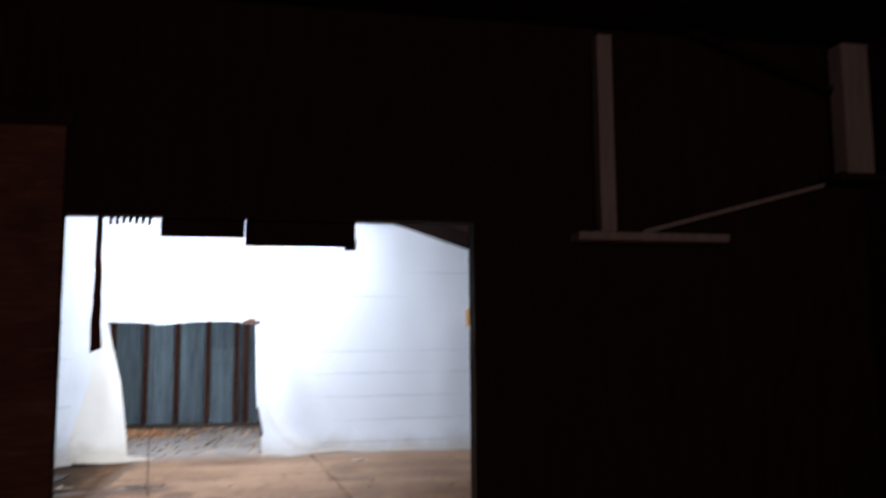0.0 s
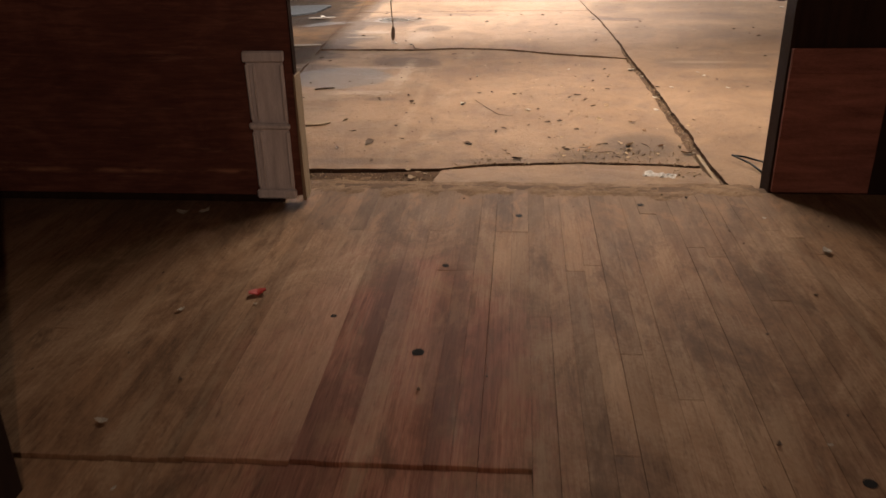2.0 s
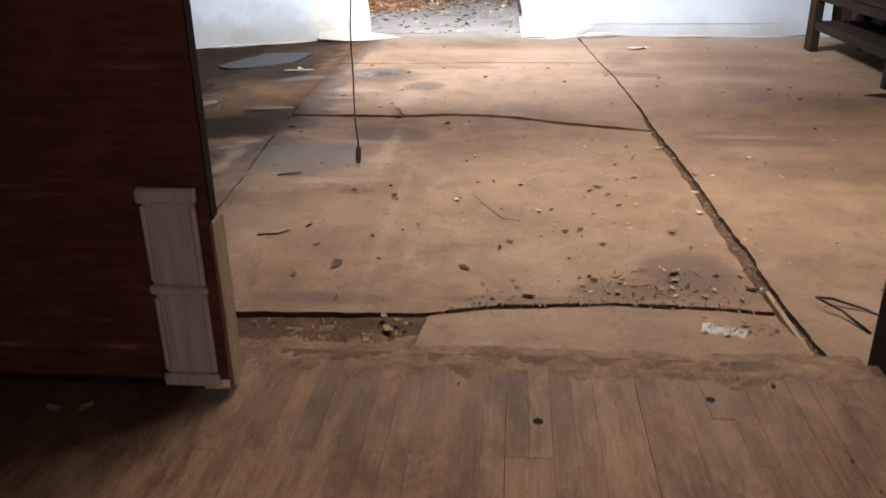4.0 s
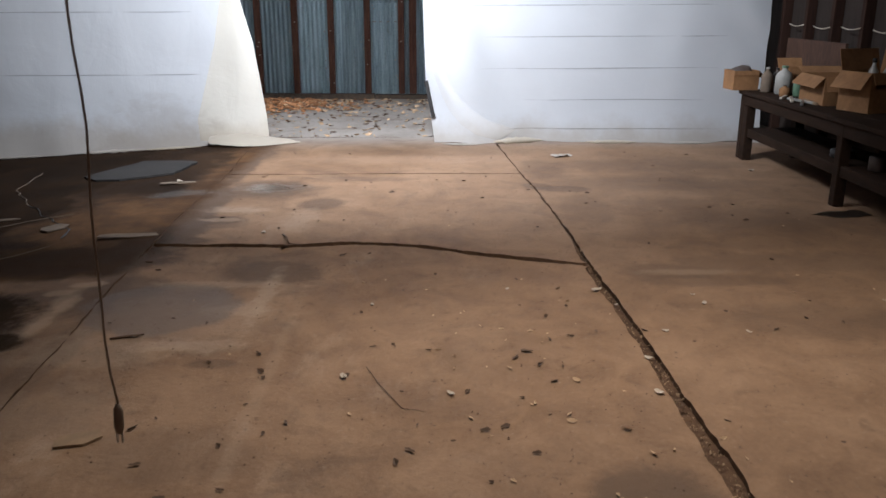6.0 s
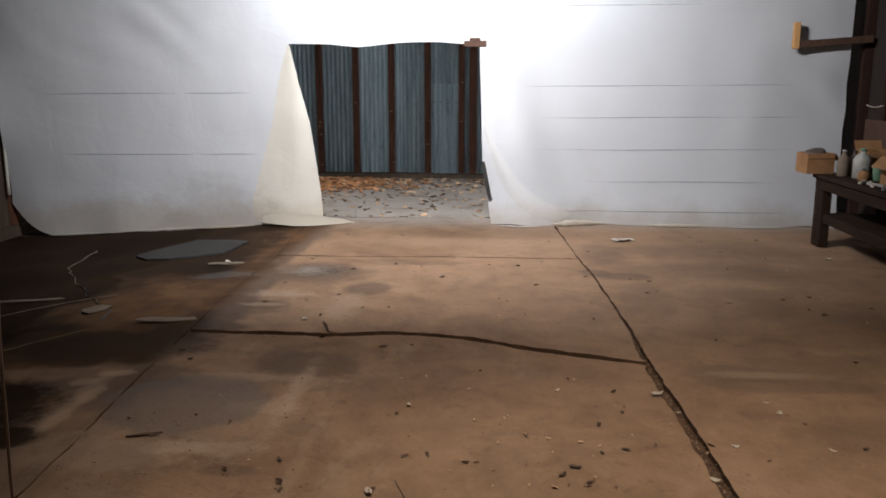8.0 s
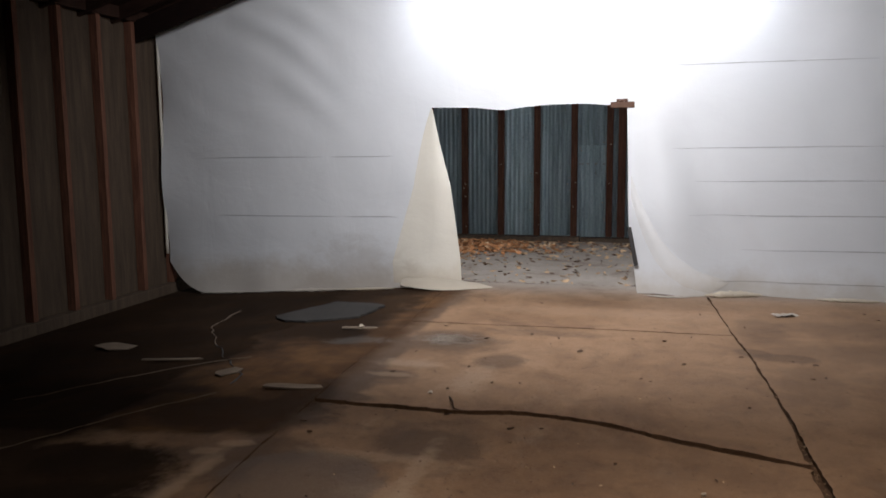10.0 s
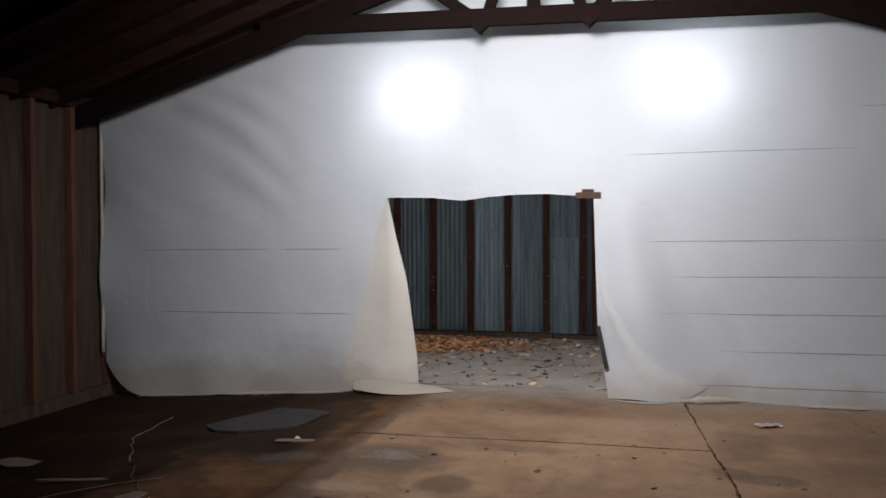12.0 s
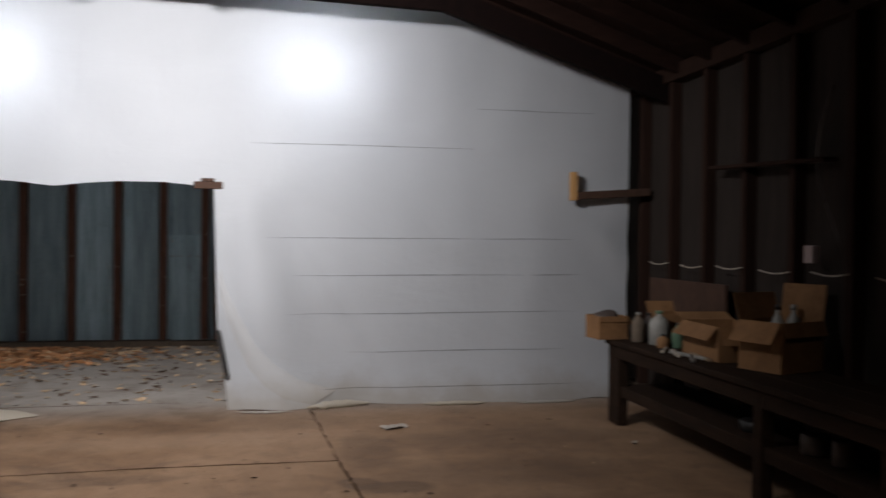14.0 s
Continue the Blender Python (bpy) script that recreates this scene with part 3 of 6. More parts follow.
FJ_N, FJ_F = ragged(shifted(far_joint, 0, -0.016), 0.06, 0.012, 41), ragged(shifted(far_joint, 0, 0.012), 0.06, 0.012, 41.3)


def between(y, line):
    return [p for p in line if y[0] < p[1] < y[1]]


def slab(name_, outline, lift=0.0):
    ob = part("concrete_slab", prism(outline, lambda x, y: floor_z(x) + lift, 0.09), CONCRETE, floor_concrete)
    ob.data.materials.append(DIRT)
    for f in ob.data.polygons:
        f.material_index = 0 if f.normal.z > 0.5 else 1
    return ob


slab("near", NE + between((4.97, 7.84), RJ_L) + CK_N[::-1] + between((4.8, 8.30), LJ_R)[::-1])
slab("middle", CK_F + between((7.95, 10.7), RJ_L) + FJ_N[::-1] + between((8.37, 10.7), LJ_R)[::-1], 0.002)
slab("far", FJ_F + between((10.78, 13.0), RJ_L) + [(0.72, 13.0), (-2.08, 13.0)] + between((10.75, 12.98), LJ_R)[::-1], 0.001)
slab("right", [(1.16, 4.46)] + between((4.47, 13.0), RJ_R) + [(0.76, 13.0), (4.1, 13.0), (4.1, 4.46)], 0.004)
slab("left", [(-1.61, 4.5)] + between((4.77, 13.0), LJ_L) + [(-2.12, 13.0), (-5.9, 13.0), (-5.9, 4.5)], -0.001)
slab("yard", [(-6.0, 13.008), (4.1, 13.008), (4.1, 17.4), (-6.0, 17.4)], -0.002)
for ob in floor_concrete.children:
    if max(abs(v.co.y) for v in ob.data.vertices) > 17:
        for v in ob.data.vertices:
            v.co.z = v.co.z * 0.0 + (-0.003 if v.co.z > -0.05 or v.co.z > floor_z(v.co.x) - 0.02 else -0.1)
part("threshold_patch", prism(ragged([(-0.42, 4.36), (-0.40, 4.79), (-0.15, 4.87), (0.4, 4.93), (0.75, 4.91), (1.06, 4.87), (1.09, 4.36)], 0.05, 0.012, 51), lambda x, y: -0.004 + 0.06 * max(0, min(1, (4.75 - y) / 0.4)), 0.08), CONCRETE, floor_concrete, "rough concrete patch ramping up to the threshold")

ground = tagged(link_mesh("ground", boxed(-9, 9, -5, 20, -0.5, -0.36), DIRT), "bare brown dirt under the floors", "ground", kind="structure")


def dirt_bed():
    """The uneven dirt that shows in the joints and the broken threshold."""
    bm = bmesh.new()
    n, m = 60, 90
    grid = [[bm.verts.new((-6 + 10.2 * i / n, 4.2 + 9 * j / m, floor_z(-6 + 10.2 * i / n) - 0.024 + 0.012 * noise.noise(Vector((i * 0.9, j * 0.9, 2))))) for j in range(m + 1)] for i in range(n + 1)]
    for i in range(n):
        for j in range(m):
            bm.faces.new((grid[i][j], grid[i + 1][j], grid[i + 1][j + 1], grid[i][j + 1]))
    return bm


part("dirt_bed", dirt_bed(), DIRT, ground)


def broken_fill():
    """Crumbled fill in the hollow beside the threshold."""
    bm = bmesh.new()
    n, m = 48, 26
    grid = []
    for i in range(n + 1):
        row = []
        for j in range(m + 1):
            x, y = -1.5 + 1.1 * i / n, 4.3 + 0.5 * j / m
            z = 0.035 - 0.085 * (j / m) ** 0.8 + 0.018 * noise.noise(Vector((x * 9, y * 9, 4))) + 0.012 * noise.noise(Vector((x * 31, y * 31, 8)))
            row.append(bm.verts.new((x, y, z)))
        grid.append(row)
    for i in range(n):
        for j in range(m):
            bm.faces.new((grid[i][j], grid[i + 1][j], grid[i + 1][j + 1], grid[i][j + 1]))
    return bm


FILL = rough_mat("crumbled_fill", (0.075, 0.042, 0.024), (0.27, 0.172, 0.105), 0.95, 9, bump=1.0, fine=60, dist=0.012)


def dirt_drift():
    """Trodden dirt that hides the edge of the boards at the threshold."""
    bm = bmesh.new()
    n, m = 110, 16
    grid = []
    for i in range(n + 1):
        row = []
        for j in range(m + 1):
            x, y = -1.3 + 2.52 * i / n, 4.02 + 0.42 * j / m
            rise = 1 - abs(y - 4.26 - 0.05 * noise.noise(Vector((x * 2.5, 1, 6)))) / 0.17
            z = WOOD_Z - 0.010 + 0.013 * rise + 0.008 * noise.noise(Vector((x * 8, y * 8, 4))) + 0.004 * noise.noise(Vector((x * 40, y * 40, 8)))
            row.append(bm.verts.new((x, y, min(z, WOOD_Z + 0.008) - 0.05 * max(0, y - 4.36))))
        grid.append(row)
    for i in range(n):
        for j in range(m):
            bm.faces.new((grid[i][j], grid[i + 1][j], grid[i + 1][j + 1], grid[i][j + 1]))
    return bm


part("dirt_drift", dirt_drift(), FILL, floor_concrete, "trodden dirt along the threshold")
part("broken_fill", broken_fill(), FILL, floor_concrete, "crumbled earth and concrete in a hollow")

# ---- timber room behind the doorway ----
wood_floor = base("floor_wood", "worn narrow brown strip floorboards", "floor", kind="structure")
part("subfloor", boxed(-4.0, 4.0, -4.0, 4.30, -0.05, WOOD_Z - 0.022), DARK_WOOD, wood_floor)

walls = {}


def wall(name, bm, material, label):
    walls[name] = tagged(link_mesh(name, bm, material), label, "wall", kind="structure")
    return walls[name]


def door_wall():
    bm = bmesh.new()
    box(bm, -5.9, DOOR_L - 0.40, WALL_NEAR, WALL_FAR, -0.3, 4.6)
    box(bm, DOOR_R, 4.2, WALL_NEAR, WALL_FAR, -0.3, 4.6)
    box(bm, DOOR_L - 0.40, DOOR_R, WALL_NEAR, WALL_FAR, DOOR_TOP, 4.6)
    return bm


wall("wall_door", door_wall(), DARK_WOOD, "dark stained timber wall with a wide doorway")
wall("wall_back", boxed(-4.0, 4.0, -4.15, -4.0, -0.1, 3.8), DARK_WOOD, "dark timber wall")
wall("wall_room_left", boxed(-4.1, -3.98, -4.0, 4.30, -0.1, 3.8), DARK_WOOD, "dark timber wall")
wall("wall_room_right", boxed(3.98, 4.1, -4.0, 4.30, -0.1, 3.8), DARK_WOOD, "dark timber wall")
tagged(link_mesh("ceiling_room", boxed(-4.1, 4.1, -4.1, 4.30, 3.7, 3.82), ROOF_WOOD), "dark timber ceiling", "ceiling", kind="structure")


def header_pieces():
    trim = base("trim_header", "dark ragged boards fixed along the doorway head", "trim", kind="structure")
    part("board", boxed(-1.02, -0.565, 4.445, 4.50, 2.44, 2.60, 0.004), DARK_WOOD, trim)
    part("board", boxed(-0.56, -0.09, 4.45, 4.50, 2.33, 2.60, 0.004), DARK_WOOD, trim)
    part("board", boxed(-0.085, 0.56, 4.452, 4.51, 2.285, 2.60, 0.004), DARK_WOOD, trim)
    part("bracket", boxed(0.50, 0.575, 4.512, 4.54, 2.27, 2.34, 0.004), DARK_WOOD, trim)
    for k in range(7):
        x = -0.84 + 0.035 * k
        part("splinter", boxed(x, x + 0.02, 4.445, 4.46, 2.405 - 0.02 * random.random(), 2.5, 0.002), DARK_WOOD, trim)


header_pieces()


def sliding_door():
    door = base("door_1", "dark red-brown wooden sliding door pushed open beside the doorway", "door", kind="structure")
    part("door_leaf", boxed(-3.0, DOOR_L, 4.05, 4.10, 0.115, 2.85, 0.004), DOOR_WOOD, door)
    kick = part("edge_panel", boxed(-1.205, -1.035, 4.033, 4.048, 0.125, 0.775, 0.003), GREY_PANEL, door, "grey weathered patch panel on the door edge")
    for z0, z1 in ((0.765, 0.815), (0.452, 0.482), (0.112, 0.155)):
        part("panel_rail", boxed(-1.215, -1.022, 4.010, 4.032, z0, z1, 0.007, 0.003), GREY_PANEL, kick)
    for z0, z1 in ((0.495, 0.755), (0.168, 0.44)):
        for x in (-1.206, -1.172, -1.046):
            part("moulding", boxed(x, x + (0.018 if x < -1.2 or x > -1.1 else 0.010), 4.015, 4.032, z0, z1, 0.005, 0.002), GREY_PANEL, kick)
    part("edge_strip", boxed(DOOR_L + 0.001, DOOR_L + 0.014, 4.03, 4.13, 0.10, 0.70, 0.003, 0.003), rough_mat("pale_edge_strip", (0.2, 0.14, 0.09), (0.4, 0.3, 0.2), 0.85, 5, (5, 5, 0.7), 0.4), door, "pale splintered edge strip")
    part("track", boxed(-3.0, -0.96, 4.05, 4.11, 2.852, 2.93, 0.004), DARK_WOOD, door)
    for x in (-2.6, -1.2):
        part("track_hanger", boxed(x, x + 0.08, 4.06, 4.298, 2.932, 2.98, 0.004), DARK_WOOD, door)
    # added board: closes the gap so no lamp light passes under the door
    part("bottom_board", boxed(-3.0, -1.1, 4.075, 4.095, WOOD_Z - 0.002, 0.114, 0.003), DARK_WOOD, door, "added dark board blocking light under the door")
    # added strip over the leaf edge, its shade put into the dark timber colour
    part("dark_edge", boxed(DOOR_L + 0.001, DOOR_L + 0.006, 4.049, 4.101, 0.705, 2.85, 0.001), DARK_WOOD, door)
    return door


sliding_door()


def right_kick_panel():
    p = base("kick_panel", "red-brown plywood board fixed low on the dark wall beside the doorway", "panel", (1.268, 4.298, WOOD_Z), kind="structure")
    part("board", boxed(0.0, 0.45, -0.028, -0.001, 0.01, 0.70, 0.003), RED_WOOD, p)
    part("cap_strip", boxed(0.0, 0.45, -0.036, -0.029, 0.59, 0.705, 0.002), RED_WOOD, p)


right_kick_panel()
tagged(link_mesh("timber_post", boxed(-1.46, -1.235, 1.80, 1.985, WOOD_Z, 3.69, 0.008), DARK_WOOD), "dark square timber post standing on the floorboards", "post")


def upper_framing():
    f = base("wall_shelf", "dark ledge on the timber wall with pale dusty uprights", "ledge", (1.87, 4.298, 2.32))
    part("ledge_board", boxed(0.0, 1.0, -0.16, -0.002, 0.0, 0.05, 0.005), PALE_WOOD, f)
    part("upright", boxed(0.16, 0.26, -0.13, -0.03, 0.052, 1.3, 0.006), PALE_WOOD, f)
    part("upright", boxed(1.85, 2.05, -0.20, -0.06, 0.46, 1.34, 0.006), PALE_WOOD, f)
    part("ledge_board", boxed(1.75, 2.18, -0.24, -0.002, 0.41, 0.458, 0.005), DARK_WOOD, f)
    part("brace", beam((0.45, -0.08, 0.06), (1.75, -0.08, 0.40), 0.03, 0.03), PALE_WOOD, f)


upper_framing()


def hanging_strip():
    bm = bmesh.new()
    n = 14
    rings = []
    for k in range(n + 1):
        z = 2.44 - 0.76 * k / n
        w = 0.016 + 0.014 * (k / n) ** 2 + 0.004 * noise.noise(Vector((k * 0.7, 1, 1)))
        x = -0.895 + 0.008 * noise.noise(Vector((k * 0.4, 3, 1)))
        rings.append([bm.verts.new((x + a * w, 4.50 + b * 0.009, z + (0.012 * a if k == n else 0))) for a, b in ((-1, -1), (1, -1), (1, 1), (-1, 1))])
    for a, b in zip(rings, rings[1:]):
        for i in range(4):
            bm.faces.new((a[i], a[(i + 1) % 4], b[(i + 1) % 4], b[i]))
    bm.faces.new(rings[0][::-1])
    bm.faces.new(rings[-1])
    bmesh.ops.recalc_face_normals(bm, faces=bm.faces)
    tagged(link_mesh("hanging_lath", bm, STUD_WOOD), "splintered brown lath hanging from the doorway head", "lath")


hanging_strip()


def hanging_cable():
    c = base("hanging_cable", "thin brown cable hanging from the doorway head", "cable")
    pts = [(-0.562 - 0.006 * k / 24 + 0.005 * math.sin(k * 0.55) + 0.003 * math.sin(k * 1.3), 4.33 + 0.008 * math.sin(k * 0.8), 2.44 - 1.57 * k / 24) for k in range(25)]
    part("cord", tube_along(pts, 0.0024, 8), CABLE, c)
    x, y, z = pts[-1]
    plug = part("plug", tube_along([(x, y, z), (x - 0.001, y, z - 0.012), (x - 0.003, y, z - 0.05), (x - 0.004, y, z - 0.062)], [0.004, 0.009, 0.0095, 0.006], 10), CABLE, c, "grimy brown cable plug")
    for dx in (-0.005, 0.005):
        part("prong", boxed(x - 0.004 + dx - 0.001, x - 0.004 + dx + 0.001, y - 0.003, y + 0.003, z - 0.082, z - 0.0625), STEEL, plug)


hanging_cable()

# ---- big shed: walls, roof, sheet ----
def stud_wall(name, x0, side, y0, y1, board, ys, label, z0=-0.34, stud=None):
    """A board wall along y with studs on the inner side (side: +1 faces +x)."""
    stud = stud or STUD_WOOD
    w = base(name, label, "wall", kind="structure")
    part("boarding", boxed(min(x0, x0 - side * 0.03), max(x0, x0 - side * 0.03), y0, y1, z0, 3.25), board, w)
    for y in ys:
        d = 0.004 * noise.noise(Vector((y * 3, 1, 1)))
        part("stud", boxed(min(x0 + side * 0.002, x0 + side * 0.10), max(x0 + side * 0.002, x0 + side * 0.10), y - 0.034 + d, y + 0.034 + d, z0 + 0.24, 3.05, 0.003), stud, w)
    part("sole_plate", boxed(min(x0 + side * 0.002, x0 + side * 0.12), max(x0 + side * 0.002, x0 + side * 0.12), y0, y1, z0 + 0.06, z0 + 0.238, 0.006), WALL_BOARD, w)
    part("top_plate", boxed(min(x0 + side * 0.002, x0 + side * 0.12), max(x0 + side * 0.002, x0 + side * 0.12), y0, y1, 3.052, 3.20, 0.006), DARK_WOOD, w)
    return w


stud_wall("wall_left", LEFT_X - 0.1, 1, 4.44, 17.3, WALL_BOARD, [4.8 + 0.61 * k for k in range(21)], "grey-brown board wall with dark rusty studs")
# right side: darker boards and studs carry its dimness
stud_wall("wall_right", RIGHT_X + 0.12, -1, 4.44, 17.3, WALL_BOARD_SHADED, [4.72 + 0.61 * k for k in range(21)], "shade-darkened board wall with exposed studs", -0.1, DARK_WOOD)


def roof_height(x):
    return EAVE_Z + 0.16 + SLOPE * (abs(RIDGE_X - LEFT_X) - abs(x - RIDGE_X))


def roof():
    bm = bmesh.new()
    for x0, x1 in ((LEFT_X - 0.4, RIDGE_X), (RIDGE_X, RIGHT_X + 0.5)):
        z0, z1 = roof_height(x0), roof_height(x1)
        vs = [bm.verts.new(c) for c in ((x0, 4.2, z0), (x1, 4.2, z1), (x1, 17.6, z1), (x0, 17.6, z0), (x0, 4.2, z0 + 0.05), (x1, 4.2, z1 + 0.05), (x1, 17.6, z1 + 0.05), (x0, 17.6, z0 + 0.05))]
        for f in ((0, 1, 2, 3), (4, 7, 6, 5), (0, 4, 5, 1), (1, 5, 6, 2), (2, 6, 7, 3), (3, 7, 4, 0)):
            bm.faces.new([vs[i] for i in f])
    for k in range(23):
        y = 4.6 + 0.56 * k
        for x0, x1 in ((LEFT_X - 0.2, RIDGE_X), (RIDGE_X, RIGHT_X + 0.2)):
            b2 = beam((x0, y, roof_height(x0) - 0.075), (x1, y, roof_height(x1) - 0.075), 0.14, 0.045, 0.0)
            me = bpy.data.meshes.new("tmp")
            b2.to_mesh(me)
            b2.free()
            bm.from_mesh(me)
            bpy.data.meshes.remove(me)
    return bm


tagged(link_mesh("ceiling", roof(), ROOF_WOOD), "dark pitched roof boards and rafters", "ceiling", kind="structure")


def truss(y):
    t = base("roof_truss", "dark timber roof truss with diagonal webs", "truss", (0, y, 0), group="roof trusses")
    zc = 3.73
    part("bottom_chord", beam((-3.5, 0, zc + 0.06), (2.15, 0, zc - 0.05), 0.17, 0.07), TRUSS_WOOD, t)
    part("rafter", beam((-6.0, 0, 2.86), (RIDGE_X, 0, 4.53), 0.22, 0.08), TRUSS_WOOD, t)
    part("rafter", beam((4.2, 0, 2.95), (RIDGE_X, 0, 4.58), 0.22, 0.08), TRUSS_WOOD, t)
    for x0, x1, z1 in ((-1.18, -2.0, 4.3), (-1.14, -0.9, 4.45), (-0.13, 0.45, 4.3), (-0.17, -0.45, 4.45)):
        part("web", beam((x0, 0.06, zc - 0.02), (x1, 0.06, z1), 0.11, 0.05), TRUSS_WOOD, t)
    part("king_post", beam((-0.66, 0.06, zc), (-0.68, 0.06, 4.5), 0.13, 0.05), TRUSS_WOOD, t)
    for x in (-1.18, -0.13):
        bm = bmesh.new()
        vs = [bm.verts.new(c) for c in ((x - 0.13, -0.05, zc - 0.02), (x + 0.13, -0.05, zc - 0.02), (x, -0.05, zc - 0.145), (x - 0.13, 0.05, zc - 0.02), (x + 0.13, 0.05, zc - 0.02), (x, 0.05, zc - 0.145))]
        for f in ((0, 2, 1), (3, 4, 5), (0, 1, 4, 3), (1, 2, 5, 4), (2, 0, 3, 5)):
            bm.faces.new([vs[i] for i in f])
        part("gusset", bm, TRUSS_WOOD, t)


truss(12.2)


def left_edge(z):
    return float(np.interp(z, [0.0, 0.33, 1.15, 1.62, 2.03], [-1.93, -1.955, -2.06, -2.185, -2.276]))


def right_edge(z):
    return float(np.interp(z, [0.0, 0.73, 1.98, 2.03], [0.03, -0.075, -0.115, -0.12]))


def top_edge(x):
    return float(np.interp(x, [-2.3, -1.8, -1.55, -1.46, -1.2, -0.94, -0.56, -0.28, -0.1], [2.03, 2.022, 1.995, 1.985, 2.02, 2.04, 2.043, 2.02, 2.03])) if -2.3 < x < -0.1 else 2.03


def sheet_depth(x, z):
    """How far the sheet stands out of its plane: slack, folds and a kicked-up hem."""
    d = 0.05 * noise.noise(Vector((x * 0.55, z * 0.5, 1.7))) + 0.018 * noise.noise(Vector((x * 2.2, z * 1.6, 7.1)))
    low = max(0.0, 1 - z / 0.5)
    d -= 0.10 * low ** 2 * (0.6 + 0.6 * noise.noise(Vector((x * 1.3, 0, 3))))
    # slanting pull folds from the upper left corner
    k = (x + 5.7) * 0.62 + z + 0.25 * noise.noise(Vector((x * 0.9, z * 0.9, 12)))
    d += 0.016 * math.sin(k * 13.0) * (0.6 + noise.noise(Vector((x * 1.1, z * 1.1, 5)))) * max(0, 1 - ((x + 4.2) / 1.5) ** 2) * max(0, 1 - ((z - 2.55) / 0.9) ** 2)
    d += 0.05 * max(0, 1 - (x + 5.7) / 0.45) ** 2 * math.sin(z * 3.1 + 1.0)
    # fan of folds beside the opening
    k = (x - 0.05) / (0.25 + max(0.05, 2.0 - z) * 0.38)
    if 0 < k < 1.6 and z < 2:
        d -= 0.075 * math.sin(k * math.pi * 1.25) * min(1, (2.0 - z) / 1.2)
    # pucker at the right end
    k = math.hypot((x - 3.75) / 0.7, (z - 1.35) / 0.7)
    d += 0.025 * math.sin((x * 0.8 + z) * 11) * max(0, 1 - k)
    return d


def sheet_patch(bm, xf0, xf1, zf0, zf1, nx, nz):
    grid = []
    for i in range(nx + 1):
        row = []
        for j in range(nz + 1):
            v = j / nz
            u = i / nx
            z = zf0(u, v)
            x = xf0(z) + (xf1(z) - xf0(z)) * u
            z0, z1 = zf0(x, 0), zf1(x)
            z = z0 + (z1 - z0) * v
            x = xf0(z) + (xf1(z) - xf0(z)) * u
            row.append(bm.verts.new((x, SHEET_Y + sheet_depth(x, z), z)))
        grid.append(row)
    for i in range(nx):
        for j in range(nz):
            f = bm.faces.new((grid[i][j], grid[i + 1][j], grid[i + 1][j + 1], grid[i][j + 1]))
            f.smooth = True


def hem(x):
    """Where the sheet's lower hem lies."""
    if x < -1.95:
        h = floor_z(x) + 0.004 + 0.02 * max(0, noise.noise(Vector((x * 2.5, 5, 5))))
        return h + 0.42 * max(0, (-5.05 - x) / 0.7) ** 2.2
    return 0.002 + 0.035 * max(0, noise.noise(Vector((x * 2.1, 8, 5)))) ** 1.0


